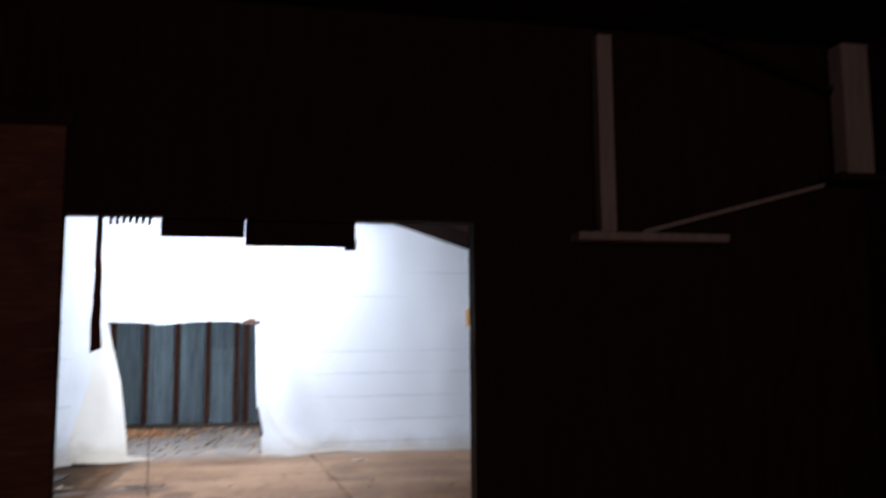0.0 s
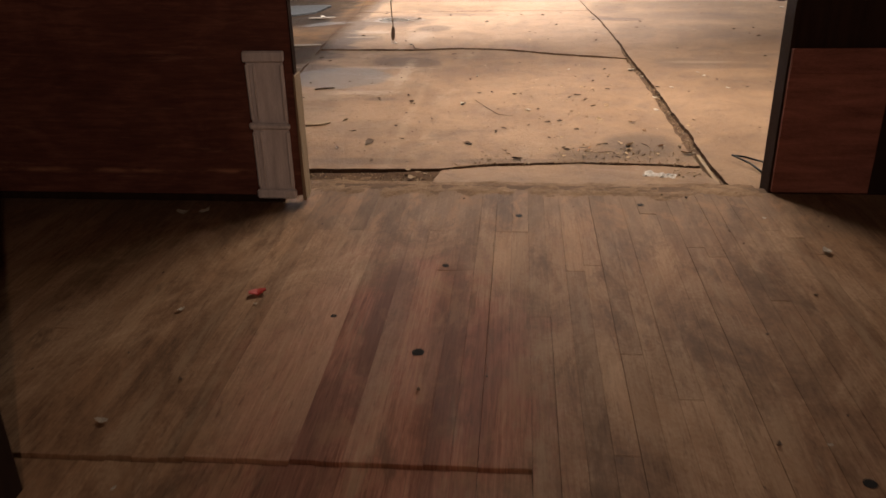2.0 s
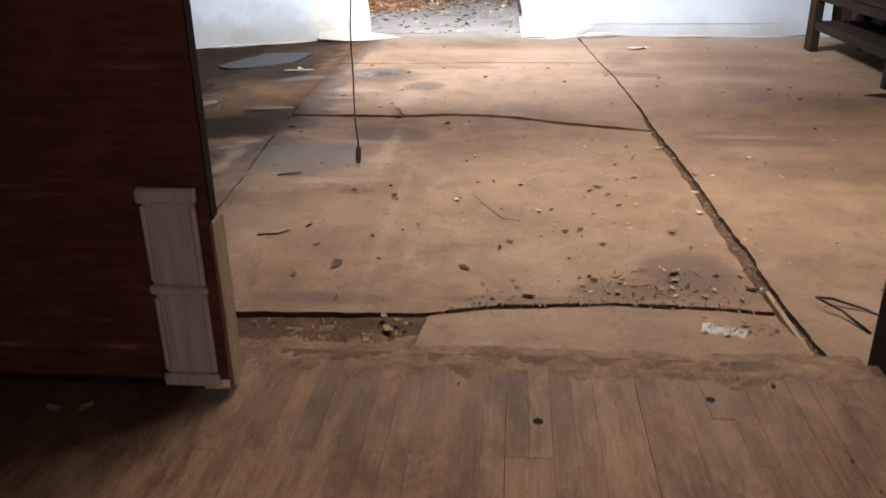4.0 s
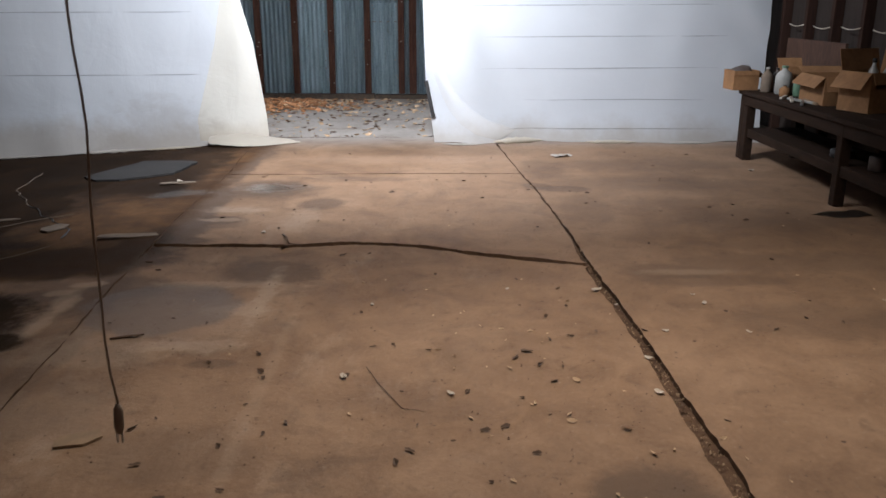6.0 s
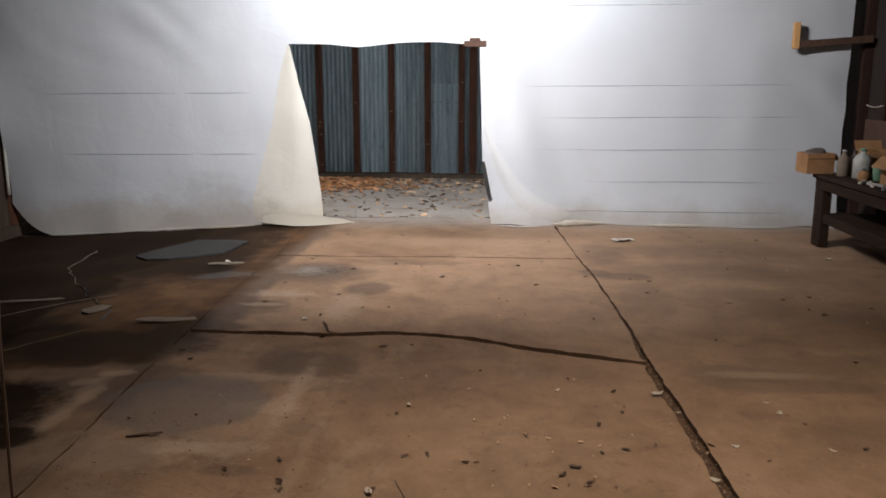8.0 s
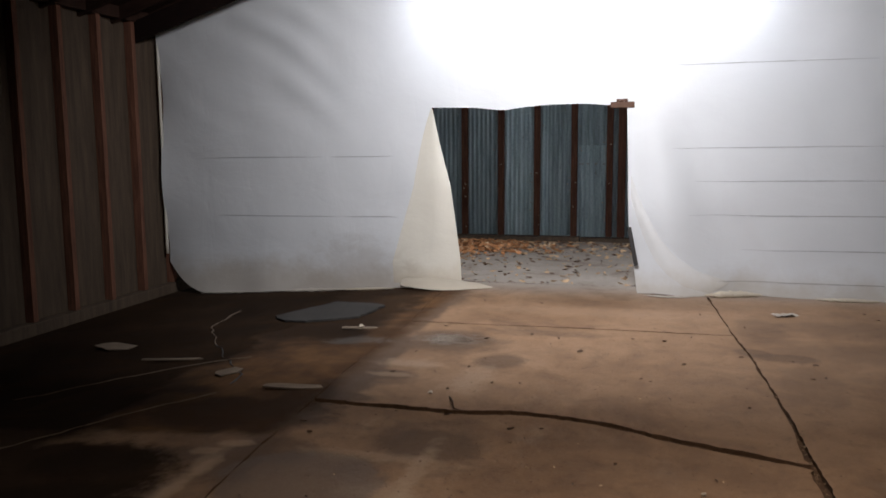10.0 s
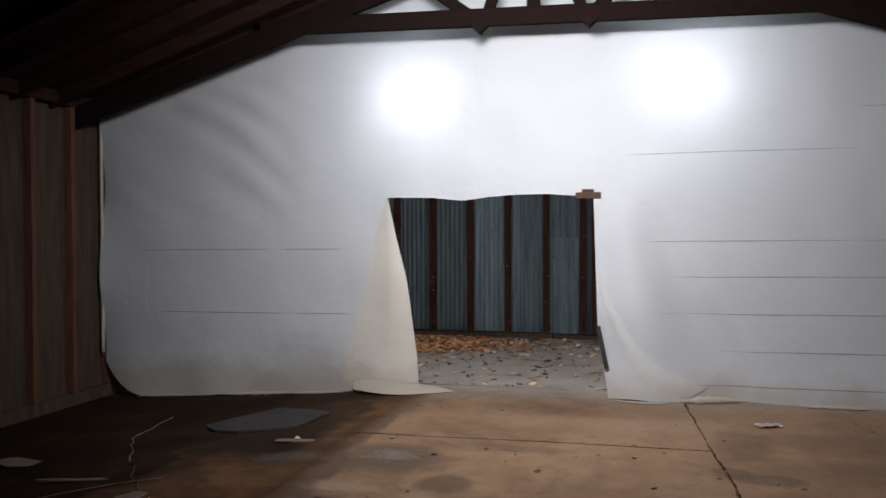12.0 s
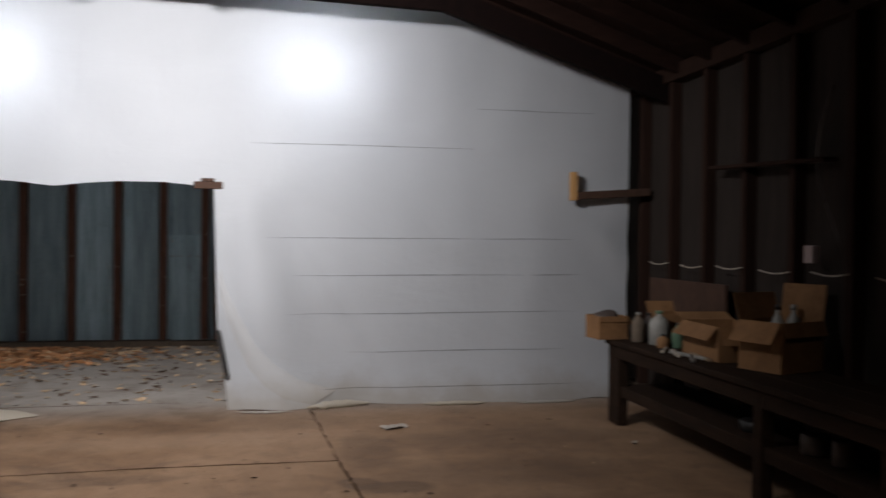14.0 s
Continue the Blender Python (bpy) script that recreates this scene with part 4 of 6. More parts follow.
def plastic_sheet():
    s = base("plastic_sheet", "large dirty white plastic sheet hung as a wall, cut open", "sheet")
    bm = bmesh.new()
    sheet_patch(bm, lambda z: LEFT_X - 0.02, left_edge, lambda x, v: hem(x) if v == 0 else 2.03 * v, lambda x: 2.03, 90, 48)
    sheet_patch(bm, right_edge, lambda z: 3.88, lambda x, v: hem(x) if v == 0 else 2.03 * v, lambda x: 2.03, 90, 48)
    sheet_patch(bm, lambda z: LEFT_X - 0.02, lambda z: 3.88, lambda x, v: top_edge(x) if v == 0 else 2.03 + v, lambda x: min(roof_height(x) - 0.1, 4.6), 170, 36)
    part("sheet_face", bm, SHEET, s)
    # folded-back flap beside the opening
    bm = bmesh.new()
    n, m = 14, 40
    grid = []
    for i in range(n + 1):
        row = []
        for j in range(m + 1):
            z = 0.02 + 1.99 * j / m
            w = 0.02 + 0.80 * min(1, (2.02 - z) / 1.75) ** 0.9
            x1 = left_edge(z) + 0.012
            x = x1 - w * (1 - i / n)
            lean = 0.05 * math.sin(math.pi * i / n) * min(1, (2.02 - z) / 0.8) + 0.02 * noise.noise(Vector((x * 4, z * 1.5, 3)))
            row.append(bm.verts.new((x, SHEET_Y + sheet_depth(x, z) - 0.002 - 0.012 * i / n - max(0, lean) * (i / n) ** 0.7, z)))
        grid.append(row)
    for i in range(n):
        for j in range(m):
            f = bm.faces.new((grid[i][j], grid[i + 1][j], grid[i + 1][j + 1], grid[i][j + 1]))
            f.smooth = True
    part("folded_flap", bm, FLAP, s, "cream yellowed fold of doubled plastic")
    # hem lying out on the floor at the opening
    bm = bmesh.new()
    n, m = 16, 8
    grid = []
    for i in range(n + 1):
        row = []
        for j in range(m + 1):
            u, v = i / n, j / m
            x = -2.62 + 1.06 * u
            reach = 0.05 + 0.30 * math.sin(math.pi * min(1, 0.1 + 0.75 * u)) * (1 - u ** 4)
            y = SHEET_Y - 0.04 - reach * v
            puff = (0.135 + 0.05 * noise.noise(Vector((x * 5, 1, 2)))) * math.sin(math.pi * min(1, 0.35 + 0.65 * v)) * (1 - u ** 2.2)
            z = 0.006 + puff * (0.45 + 0.55 * u ** 0.5) + 0.02 * abs(noise.noise(Vector((x * 9, v * 4, 2)))) * (1 - u)
            row.append(bm.verts.new((x, y, z)))
        grid.append(row)
    for i in range(n):
        for j in range(m):
            f = bm.faces.new((grid[i][j], grid[i + 1][j], grid[i + 1][j + 1], grid[i][j + 1]))
            f.smooth = True
    part("hem_on_floor", bm, FLAP, s, "crumpled yellowed hem lying on the concrete")
    # slack doubled over beside the opening; a greyer plastic carries its shading
    bm = bmesh.new()
    upper = [(-0.06, 1.28), (0.02, 1.05), (0.12, 0.85), (0.26, 0.6), (0.42, 0.42), (0.66, 0.26), (1.0, 0.14)]
    lower = [(-0.06, 1.05), (0.0, 0.85), (0.08, 0.62), (0.2, 0.38), (0.34, 0.22), (0.52, 0.10), (0.78, 0.03)]
    n, m = 40, 8
    grid = []
    for i in range(n + 1):
        k = i / n * 6
        a, f = min(5, int(k)), k - min(5, int(k))
        u = [upper[a][q] * (1 - f) + upper[a + 1][q] * f for q in (0, 1)]
        w = [lower[a][q] * (1 - f) + lower[a + 1][q] * f for q in (0, 1)]
        row = []
        for j in range(m + 1):
            g = j / m
            x, z = w[0] * (1 - g) + u[0] * g, w[1] * (1 - g) + u[1] * g
            x = max(x, right_edge(z) + 0.004)
            row.append(bm.verts.new((x, SHEET_Y + sheet_depth(x, z) - 0.003 - 0.010 * math.sin(math.pi * g) ** 1.5, z)))
        grid.append(row)
    for i in range(n):
        for j in range(m):
            bm.faces.new((grid[i][j], grid[i + 1][j], grid[i + 1][j + 1], grid[i][j + 1])).smooth = True
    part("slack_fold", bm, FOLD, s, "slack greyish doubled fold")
    # crumpled hem along the floor
    for x0, x1, r0, mat in ((0.72, 1.3, 0.055, FLAP), (1.8, 2.4, 0.036, FLAP), (2.7, 3.3, 0.02, FOLD), (-4.1, -3.3, 0.03, FOLD), (-3.4, -2.7, 0.022, FLAP), (-5.2, -4.4, 0.02, FOLD), (0.1, 0.6, 0.014, FOLD)):
        nn = 22
        pts = [(x0 + (x1 - x0) * i / nn, SHEET_Y - 0.13 + sheet_depth(x0 + (x1 - x0) * i / nn, 0.1) + 0.02 * noise.noise(Vector((i * 0.6, x0, 2))), floor_z(x0 + (x1 - x0) * i / nn) + 0.006 + r0 * 0.5) for i in range(nn + 1)]
        rr = [r0 * (0.12 + math.sin(math.pi * i / nn) * (0.6 + 0.5 * noise.noise(Vector((i * 0.9, x1, 5))))) for i in range(nn + 1)]
        part("hem_crumple", tube_along(pts, rr, 7), mat, s, "crumpled hem of the sheet")
    # crease lines: thin strips with the creases' shading in their grey colour
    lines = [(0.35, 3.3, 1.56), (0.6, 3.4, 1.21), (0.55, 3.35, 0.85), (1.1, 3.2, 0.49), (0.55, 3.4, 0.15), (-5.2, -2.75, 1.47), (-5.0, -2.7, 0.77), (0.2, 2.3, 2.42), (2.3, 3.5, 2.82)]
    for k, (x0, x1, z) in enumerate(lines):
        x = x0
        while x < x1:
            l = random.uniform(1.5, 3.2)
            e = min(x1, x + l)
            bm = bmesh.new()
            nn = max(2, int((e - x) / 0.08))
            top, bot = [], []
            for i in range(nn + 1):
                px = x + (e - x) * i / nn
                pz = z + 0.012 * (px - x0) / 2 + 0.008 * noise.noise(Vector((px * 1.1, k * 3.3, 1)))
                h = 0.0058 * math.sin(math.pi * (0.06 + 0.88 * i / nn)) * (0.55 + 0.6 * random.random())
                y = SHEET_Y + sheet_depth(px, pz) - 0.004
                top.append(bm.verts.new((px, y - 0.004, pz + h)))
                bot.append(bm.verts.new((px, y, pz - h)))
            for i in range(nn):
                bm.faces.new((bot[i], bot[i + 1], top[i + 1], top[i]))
            part("crease", bm, CREASE_SHADE, s)
            x = e + random.uniform(0.02, 0.14)
    # rolled edge at the corner
    pts = [(LEFT_X - 0.02 + 0.01 * noise.noise(Vector((0, k, 3))), SHEET_Y - 0.03, 2.98 - 2.7 * k / 20) for k in range(21)]
    part("rolled_edge", tube_along(pts, 0.018, 6), FLAP, s, "rolled cream edge")
    return s


plastic_sheet()


def opening_post():
    p = base("sheet_batten", "red-brown wooden blocks and a black batten holding the sheet", "batten", (-0.14, SHEET_Y + 0.11, 0))
    part("cap_block", boxed(-0.15, 0.10, -0.135, -0.095, 1.99, 2.055, 0.006), BROWN, p)
    part("cap_block", boxed(-0.09, 0.03, -0.14, -0.1, 2.056, 2.085, 0.004), BROWN, p)
    part("black_batten", beam((0.07, -0.17, 0.72), (0.155, -0.17, 0.30), 0.045, 0.012, 0.002), BLACK, p, "black plastic batten")


opening_post()


def shop_light(x, z):
    l = base("tube_light", "lit tube lamp hung behind the plastic sheet", "lamp", (x, SHEET_Y + 0.46, z), group="lamps behind the sheet")
    part("tube", tube_along([(-0.42, 0, 0), (0.42, 0, 0)], 0.019, 10), TUBE, l)
    for dx in (-0.44, 0.44):
        part("socket", boxed(dx - 0.02, dx + 0.02, -0.02, 0.05, -0.03, 0.03, 0.004), WHITE, l)
    part("housing", boxed(-0.48, 0.48, 0.055, 0.12, -0.04, 0.04, 0.008), WHITE, l)
    for dx in (-0.3, 0.3):
        part("chain", tube_along([(dx, 0.09, 0.04), (dx, 0.09, roof_height(x + dx) - z - 0.02)], 0.006, 6), STEEL, l)


def ceiling_light(x, y, z, turn, watts, colour, tilt=0.0, spread=180.0):
    """A tube fitting hung under the roof, shining down."""
    l = base("ceiling_light", "long tube light fitting hung under the roof", "lamp", (x, y, z), turn, group="lights under the roof")
    part("housing", boxed(-0.62, 0.62, -0.09, 0.09, 0.012, 0.08, 0.012), WHITE, l)
    for dx in (-0.4, 0.4):
        part("chain", tube_along([(dx, 0, 0.08), (dx, 0, roof_height(x) - z - 0.1)], 0.006, 6), STEEL, l)
    data = bpy.data.lights.new("tube_light", "AREA")
    data.shape, data.size, data.size_y, data.energy, data.color = "RECTANGLE", 1.2, 0.3, watts, colour
    data.spread = radians(spread)
    lamp = new("tube_light", data)
    lamp.parent = l
    lamp.matrix_basis = pose(0, 0, 0, tilt)


ceiling_light(-0.65, 9.0, 3.7, 0, SHED_W, (0.96, 0.97, 1.0), 60, 144)
for x, share in ((0.15, 1.15), (1.85, 0.8)):
    ceiling_light(x, 6.4, 3.5, 0, DOOR_W * share, (1.0, 0.885, 0.75), 0, 124)
def room_fill_bulb():
    """An unseen bare bulb, added in the timber room to brighten the door side."""
    b = base("hanging_bulb", "unseen bare bulb added to brighten the timber room", "lamp", (1.3, -2.0, 2.75))
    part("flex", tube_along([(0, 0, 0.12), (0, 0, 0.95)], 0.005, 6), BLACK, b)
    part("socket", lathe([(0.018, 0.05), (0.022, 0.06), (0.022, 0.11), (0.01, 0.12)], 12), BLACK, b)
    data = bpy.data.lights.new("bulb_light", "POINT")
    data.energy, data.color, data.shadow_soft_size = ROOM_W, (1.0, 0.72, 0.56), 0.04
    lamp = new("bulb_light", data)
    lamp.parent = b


room_fill_bulb()
shop_light(-2.02, 3.1)
shop_light(0.84, 3.15)


# ---- far bay behind the sheet ----
def far_wall():
    w = base("wall_far", "blue-grey corrugated metal wall with rusty brown studs", "wall", kind="structure")

    def corrugated(x0, x1, z0, z1, y):
        bm = bmesh.new()
        pitch, amp = 0.076, 0.0105
        n = int((x1 - x0) / pitch * 8)
        a = [(bm.verts.new((x0 + (x1 - x0) * i / n, y + amp * math.sin(2 * math.pi * (x1 - x0) * i / n / pitch), z0)), bm.verts.new((x0 + (x1 - x0) * i / n, y + amp * math.sin(2 * math.pi * (x1 - x0) * i / n / pitch), z1))) for i in range(n + 1)]
        for (p, q), (r, s2) in zip(a, a[1:]):
            bm.faces.new((p, r, s2, q)).smooth = True
        return bm

    for k in range(14):
        x0 = -5.9 + 0.72 * k
        part("metal_panel", corrugated(x0, x0 + 0.76, 0.05, 4.4, FAR_Y + 0.10 + 0.006 * (k % 2)), METAL, w)
    part("patch_panel", corrugated(-1.05, -0.52, 0.08, 1.58, FAR_Y + 0.075), METAL, w, "lapped lower metal sheet")
    for x in (-5.5, -4.8, -4.15, -3.54, -2.94, -2.32, -1.72, -1.10, -0.53, 0.1, 0.75, 1.4, 2.05, 2.7, 3.35):
        d = 0.02 * noise.noise(Vector((x * 3, 0, 4)))
        part("stud", boxed(x - 0.052 + d, x + 0.048 + d, FAR_Y - 0.03, FAR_Y + 0.062, 0.087, 4.3, 0.004), STUD_WOOD, w)
    part("stud", boxed(-0.40, -0.28, FAR_Y - 0.05, FAR_Y + 0.062, 0.087, 4.3, 0.004), STUD_WOOD, w)
    part("sill_beam", boxed(-5.9, -1.0, FAR_Y - 0.12, FAR_Y + 0.08, -0.004, 0.085, 0.008), WALL_BOARD, w)
    part("sill_beam", boxed(-0.99, 4.0, FAR_Y - 0.06, FAR_Y + 0.08, -0.004, 0.07, 0.008), WALL_BOARD, w)
    for k in range(44):
        x = random.choice((-3.54, -2.94, -2.32, -1.72, -1.10, -0.53)) + random.uniform(-0.12, 0.12)
        z = random.uniform(0.15, 2.1)
        bm = boxed(x - 0.012, x + 0.012, FAR_Y - 0.04, FAR_Y - 0.032, z - 0.008, z + 0.008, 0.002)
        part("nail_head", bm, PAPER, w)
    for k in range(4):
        part("light_gap", boxed(-1.03 + 0.125 * k, -0.985 + 0.125 * k + 0.03 * (k == 0), FAR_Y + 0.050, FAR_Y + 0.058, 1.265, 1.285), WHITE, w, "pale bolt plate")
    part("electric_box", boxed(-3.48, -3.37, FAR_Y - 0.085, FAR_Y - 0.031, 1.08, 1.19, 0.006), WHITE, w, "white electric box")


far_wall()
wall("wall_yard_end", boxed(-6.0, 4.3, 17.45, 17.6, -0.3, 5.2), DARK_WOOD, "dark outer wall")


# ---- workbench ----
BX, BY0, BY1, BZ = 3.27, 8.3, 11.66, 0.72


def workbench():
    b = base("workbench", "long dark wooden workbench with a lower shelf against the wall", "workbench", (0, 0, 0))
    for k in range(3):
        x0 = BX - 0.02 + 0.235 * k
        part("top_board", boxed(x0, x0 + 0.229, BY0 - 0.03, BY1 + 0.03, BZ - 0.045, BZ, 0.006), BENCH_WOOD, b)
    part("apron", boxed(BX + 0.005, BX + 0.035, BY0, BY1, BZ - 0.15, BZ - 0.047, 0.004), BENCH_WOOD, b)
    part("apron", boxed(BX + 0.04, BX + 0.66, BY1 - 0.035, BY1 - 0.005, BZ - 0.15, BZ - 0.047, 0.004), BENCH_WOOD, b)
    for y in (BY1 - 0.06, 9.43, BY0 + 0.06):
        for x in (BX + 0.045, BX + 0.62):
            part("leg", boxed(x - 0.045, x + 0.045, y - 0.045, y + 0.045, 0.004, BZ - 0.047, 0.006), BENCH_WOOD, b)
    part("leg_brace", boxed(BX + 0.0, BX + 0.09, BY1 - 0.22, BY1 - 0.115, 0.004, BZ - 0.152, 0.005), BENCH_WOOD, b)
    part("lower_rail", boxed(BX + 0.02, BX + 0.07, BY0 + 0.12, BY1 - 0.23, 0.25, 0.34, 0.005), BENCH_WOOD, b)
    for k in range(2):
        part("shelf_board", boxed(BX + 0.075 + 0.27 * k, BX + 0.335 + 0.27 * k, BY0, BY1 - 0.12, 0.30, 0.335, 0.005), BENCH_WOOD, b)


workbench()


def carton(name, at, turn, size, flaps, label, material=CARD):
    """An open cardboard box; flaps: (side, angle) with sides 0..3."""
    w, d, h = size
    b = base(name, label, "box", at, turn, group="cardboard boxes on the workbench")
    t = 0.005
    part("bottom", boxed(-w / 2, w / 2, -d / 2, d / 2, 0.001, 0.001 + t), material, b)
    for x0, x1, y0, y1 in ((-w / 2, w / 2, -d / 2, -d / 2 + t), (-w / 2, w / 2, d / 2 - t, d / 2), (-w / 2, -w / 2 + t, -d / 2 + t, d / 2 - t), (w / 2 - t, w / 2, -d / 2 + t, d / 2 - t)):
        part("side", boxed(x0, x1, y0, y1, 0.006, h, 0.001), material, b)
    for side, angle, length in flaps:
        along = w if side % 2 == 0 else d
        bm = boxed(-along / 2 + 0.004, along / 2 - 0.004, 0, length, -t / 2, t / 2, 0.001)
        m = pose(0, (-d / 2, -w / 2)[side % 2] if side < 2 else (d / 2, w / 2)[side % 2], h)
        turns = {0: 180, 1: 90, 2: 0, 3: -90}[side]
        off = {0: (0, -d / 2, h), 1: (-w / 2, 0, h), 2: (0, d / 2, h), 3: (w / 2, 0, h)}[side]
        bm.transform(pose(*off, 0, 0, turns) @ pose(0, 0, 0, angle))
        part("flap", bm, material, b)
    return b


carton("cardboard_box", (3.26, 11.68, BZ), 4, (0.27, 0.26, 0.20), [(0, -86, 0.05), (3, -50, 0.1)], "small open cardboard box at the end of the workbench")
carton("cardboard_box", (3.68, 10.46, BZ), -3, (0.42, 0.56, 0.25), [(1, -48, 0.13), (0, -62, 0.14), (2, 20, 0.14)], "low open cardboard box with bent flaps")
carton("cardboard_box", (3.73, 9.88, BZ), 18, (0.42, 0.34, 0.33), [(0, -70, 0.1), (1, -52, 0.17), (2, 74, 0.18), (3, 82, 0.24)], "open cardboard box with raised flaps holding white jars")
carton("cardboard_box", (3.72, 11.42, BZ), 0, (0.26, 0.30, 0.24), [(2, 60, 0.1)], "brown cardboard box beside the wall")


def bottle(at, radius, height, material, label, cap):
    b = base("bottle", label, "bottle", at, group="bottles on the workbench")
    part("body", lathe([(radius * 0.9, 0.001), (radius, 0.01), (radius, height * 0.62), (radius * 0.75, height * 0.76), (radius * 0.32, height * 0.86), (radius * 0.32, height * 0.92)]), material, b)
    part("cap", lathe([(radius * 0.38, height * 0.921), (radius * 0.38, height)], 12), cap, b)
    return b


bottle((3.50, 11.17, BZ), 0.082, 0.28, WHITE, "fat white plastic jug on the workbench", GLASS_GREEN)
bottle((3.41, 11.37, BZ), 0.055, 0.25, DULL_SCRAP, "pale upright canister on the workbench", WHITE)
bottle((3.56, 10.97, BZ), 0.045, 0.20, GLASS_GREEN, "greenish plastic bottle on the workbench", BLACK)
bottle((3.54, 11.44, BZ), 0.05, 0.24, CORD, "dull brown can on the workbench", BLACK)
bottle((3.68, 9.84, BZ + 0.008), 0.05, 0.43, WHITE, "white jar standing in a cardboard box", BLACK)
bottle((3.86, 9.93, BZ + 0.008), 0.055, 0.42, WHITE, "white jar standing in a cardboard box", WHITE)
bottle((3.44, 10.98, BZ), 0.05, 0.11, CARD, "small amber jar on the workbench", BLACK)
tagged(link_mesh("wall_board", boxed(3.985, 4.015, 11.0, 12.35, 0.62, 1.22, 0.004), BROWN), "dull red-brown board fixed across the wall studs", "board")


def rag():
    """A crumpled dark cloth heaped in the small box."""
    bm = bmesh.new()
    bmesh.ops.create_icosphere(bm, subdivisions=3, radius=1.0)
    for v in bm.verts:
        k = 1 + 0.3 * noise.noise(v.co * 1.7) + 0.16 * noise.noise(v.co * 4.5)
        v.co = Vector((v.co.x * 0.115 * k, v.co.y * 0.11 * k, max(-0.09, v.co.z * 0.07 * k)))
    for f in bm.faces:
        f.smooth = True
    ob = tagged(link_mesh("rag", bm, CORD), "dark crumpled rag heaped in a small cardboard box", "rag")
    ob.matrix_basis = pose(3.26, 11.68, BZ + 0.175)


rag()


def bench_sticks():
    for k, (x, y, turn, l, material, label) in enumerate(((3.36, 10.62, 70, 0.34, PAPER, "pale wooden stick lying on the workbench"), (3.40, 10.50, 100, 0.42, WHITE, "white tube lying on the workbench"), (3.35, 10.36, 65, 0.30, STEEL, "steel rod lying on the workbench"), (3.45, 10.42, 82, 0.38, TAN_WOOD, "wooden handle lying on the workbench"), (3.36, 10.80, 55, 0.22, PAPER, "pale wooden stick lying on the workbench"))):
        ob = tagged(link_mesh("stick", boxed(-l / 2, l / 2, -0.014, 0.014, 0.0, 0.022, 0.004), material), label, "stick", group="sticks on the workbench")
        ob.matrix_basis = pose(x, y, BZ + 0.001, 0, 0, turn)


bench_sticks()


def shelf_clutter():
    for k, (y, w, h, material, label) in enumerate(((9.2, 0.16, 0.12, CORD, "dull brown container on the bench shelf"), (8.95, 0.13, 0.14, CORD, "dull brown tin on the bench shelf"), (9.8, 0.2, 0.07, BLACK, "dark tray on the bench shelf"))):
        ob = tagged(link_mesh("container", lathe([(w * 0.45, 0.0), (w * 0.5, 0.01), (w * 0.5, h * 0.9), (w * 0.46, h)], 14), material), label, "container")
        ob.matrix_basis = pose(3.50, y, 0.336)


shelf_clutter()


def wall_bits():
    s = base("wall_bracket", "raw pine block on a dark brown bar fixed to the wall", "bracket", (3.30, 12.53, 1.955))
    part("bar", beam((0.0, 0, 0.045), (0.76, 0, 0.10), 0.075, 0.04), BROWN, s)
    part("block", boxed(-0.07, -0.005, -0.03, 0.03, 0.0, 0.275, 0.005), RAW_WOOD, s, "raw yellow pine block")
    rail = tagged(link_mesh("wall_rail", beam((3.99, 9.75, 2.12), (3.99, 11.2, 2.18), 0.12, 0.03), DARK_WOOD), "dark horizontal rail across the wall studs", "rail")
    w = base("wall_wire", "thin pale wire strung across the wall studs", "wire")
    ys = [8.9 + 0.61 * k for k in range(6)]
    for k, y in enumerate(ys):
        pts = [(3.995, y + 0.06 + 0.37 * i / 6, 1.36 - 0.02 * math.sin(math.pi * i / 6) + 0.01 * (k % 2)) for i in range(7)]
        part("strand", tube_along(pts, 0.006, 5), PAPER, w)
    pts = [(3.98, 9.72 + 0.16 * math.sin(k / 3.2), 2.6 - 1.23 * k / 14) for k in range(15)]
    part("strand", tube_along(pts, 0.005, 5), CORD, w)
    tagged(link_mesh("switch_box", boxed(3.96, 4.015, 9.88, 9.98, 1.43, 1.55, 0.006), PALE_WOOD), "pale switch box on a wall stud", "switch")


wall_bits()

# ---- loose things on the floor ----
def floor_mat():
    out = ragged([(-3.44, 10.95), (-3.09, 11.70), (-2.85, 11.62), (-2.63, 11.58), (-2.46, 11.44), (-2.53, 10.86), (-3.0, 10.70), (-3.24, 10.72)] + [(-3.44, 10.95)], 0.06, 0.03, 61)[:-1]
    ob = tagged(link_mesh("floor_mat", prism(out, lambda x, y: floor_z(x) + 0.022, 0.02), MAT_FELT), "ragged grey piece of matting lying on the wet concrete", "mat")


floor_mat()


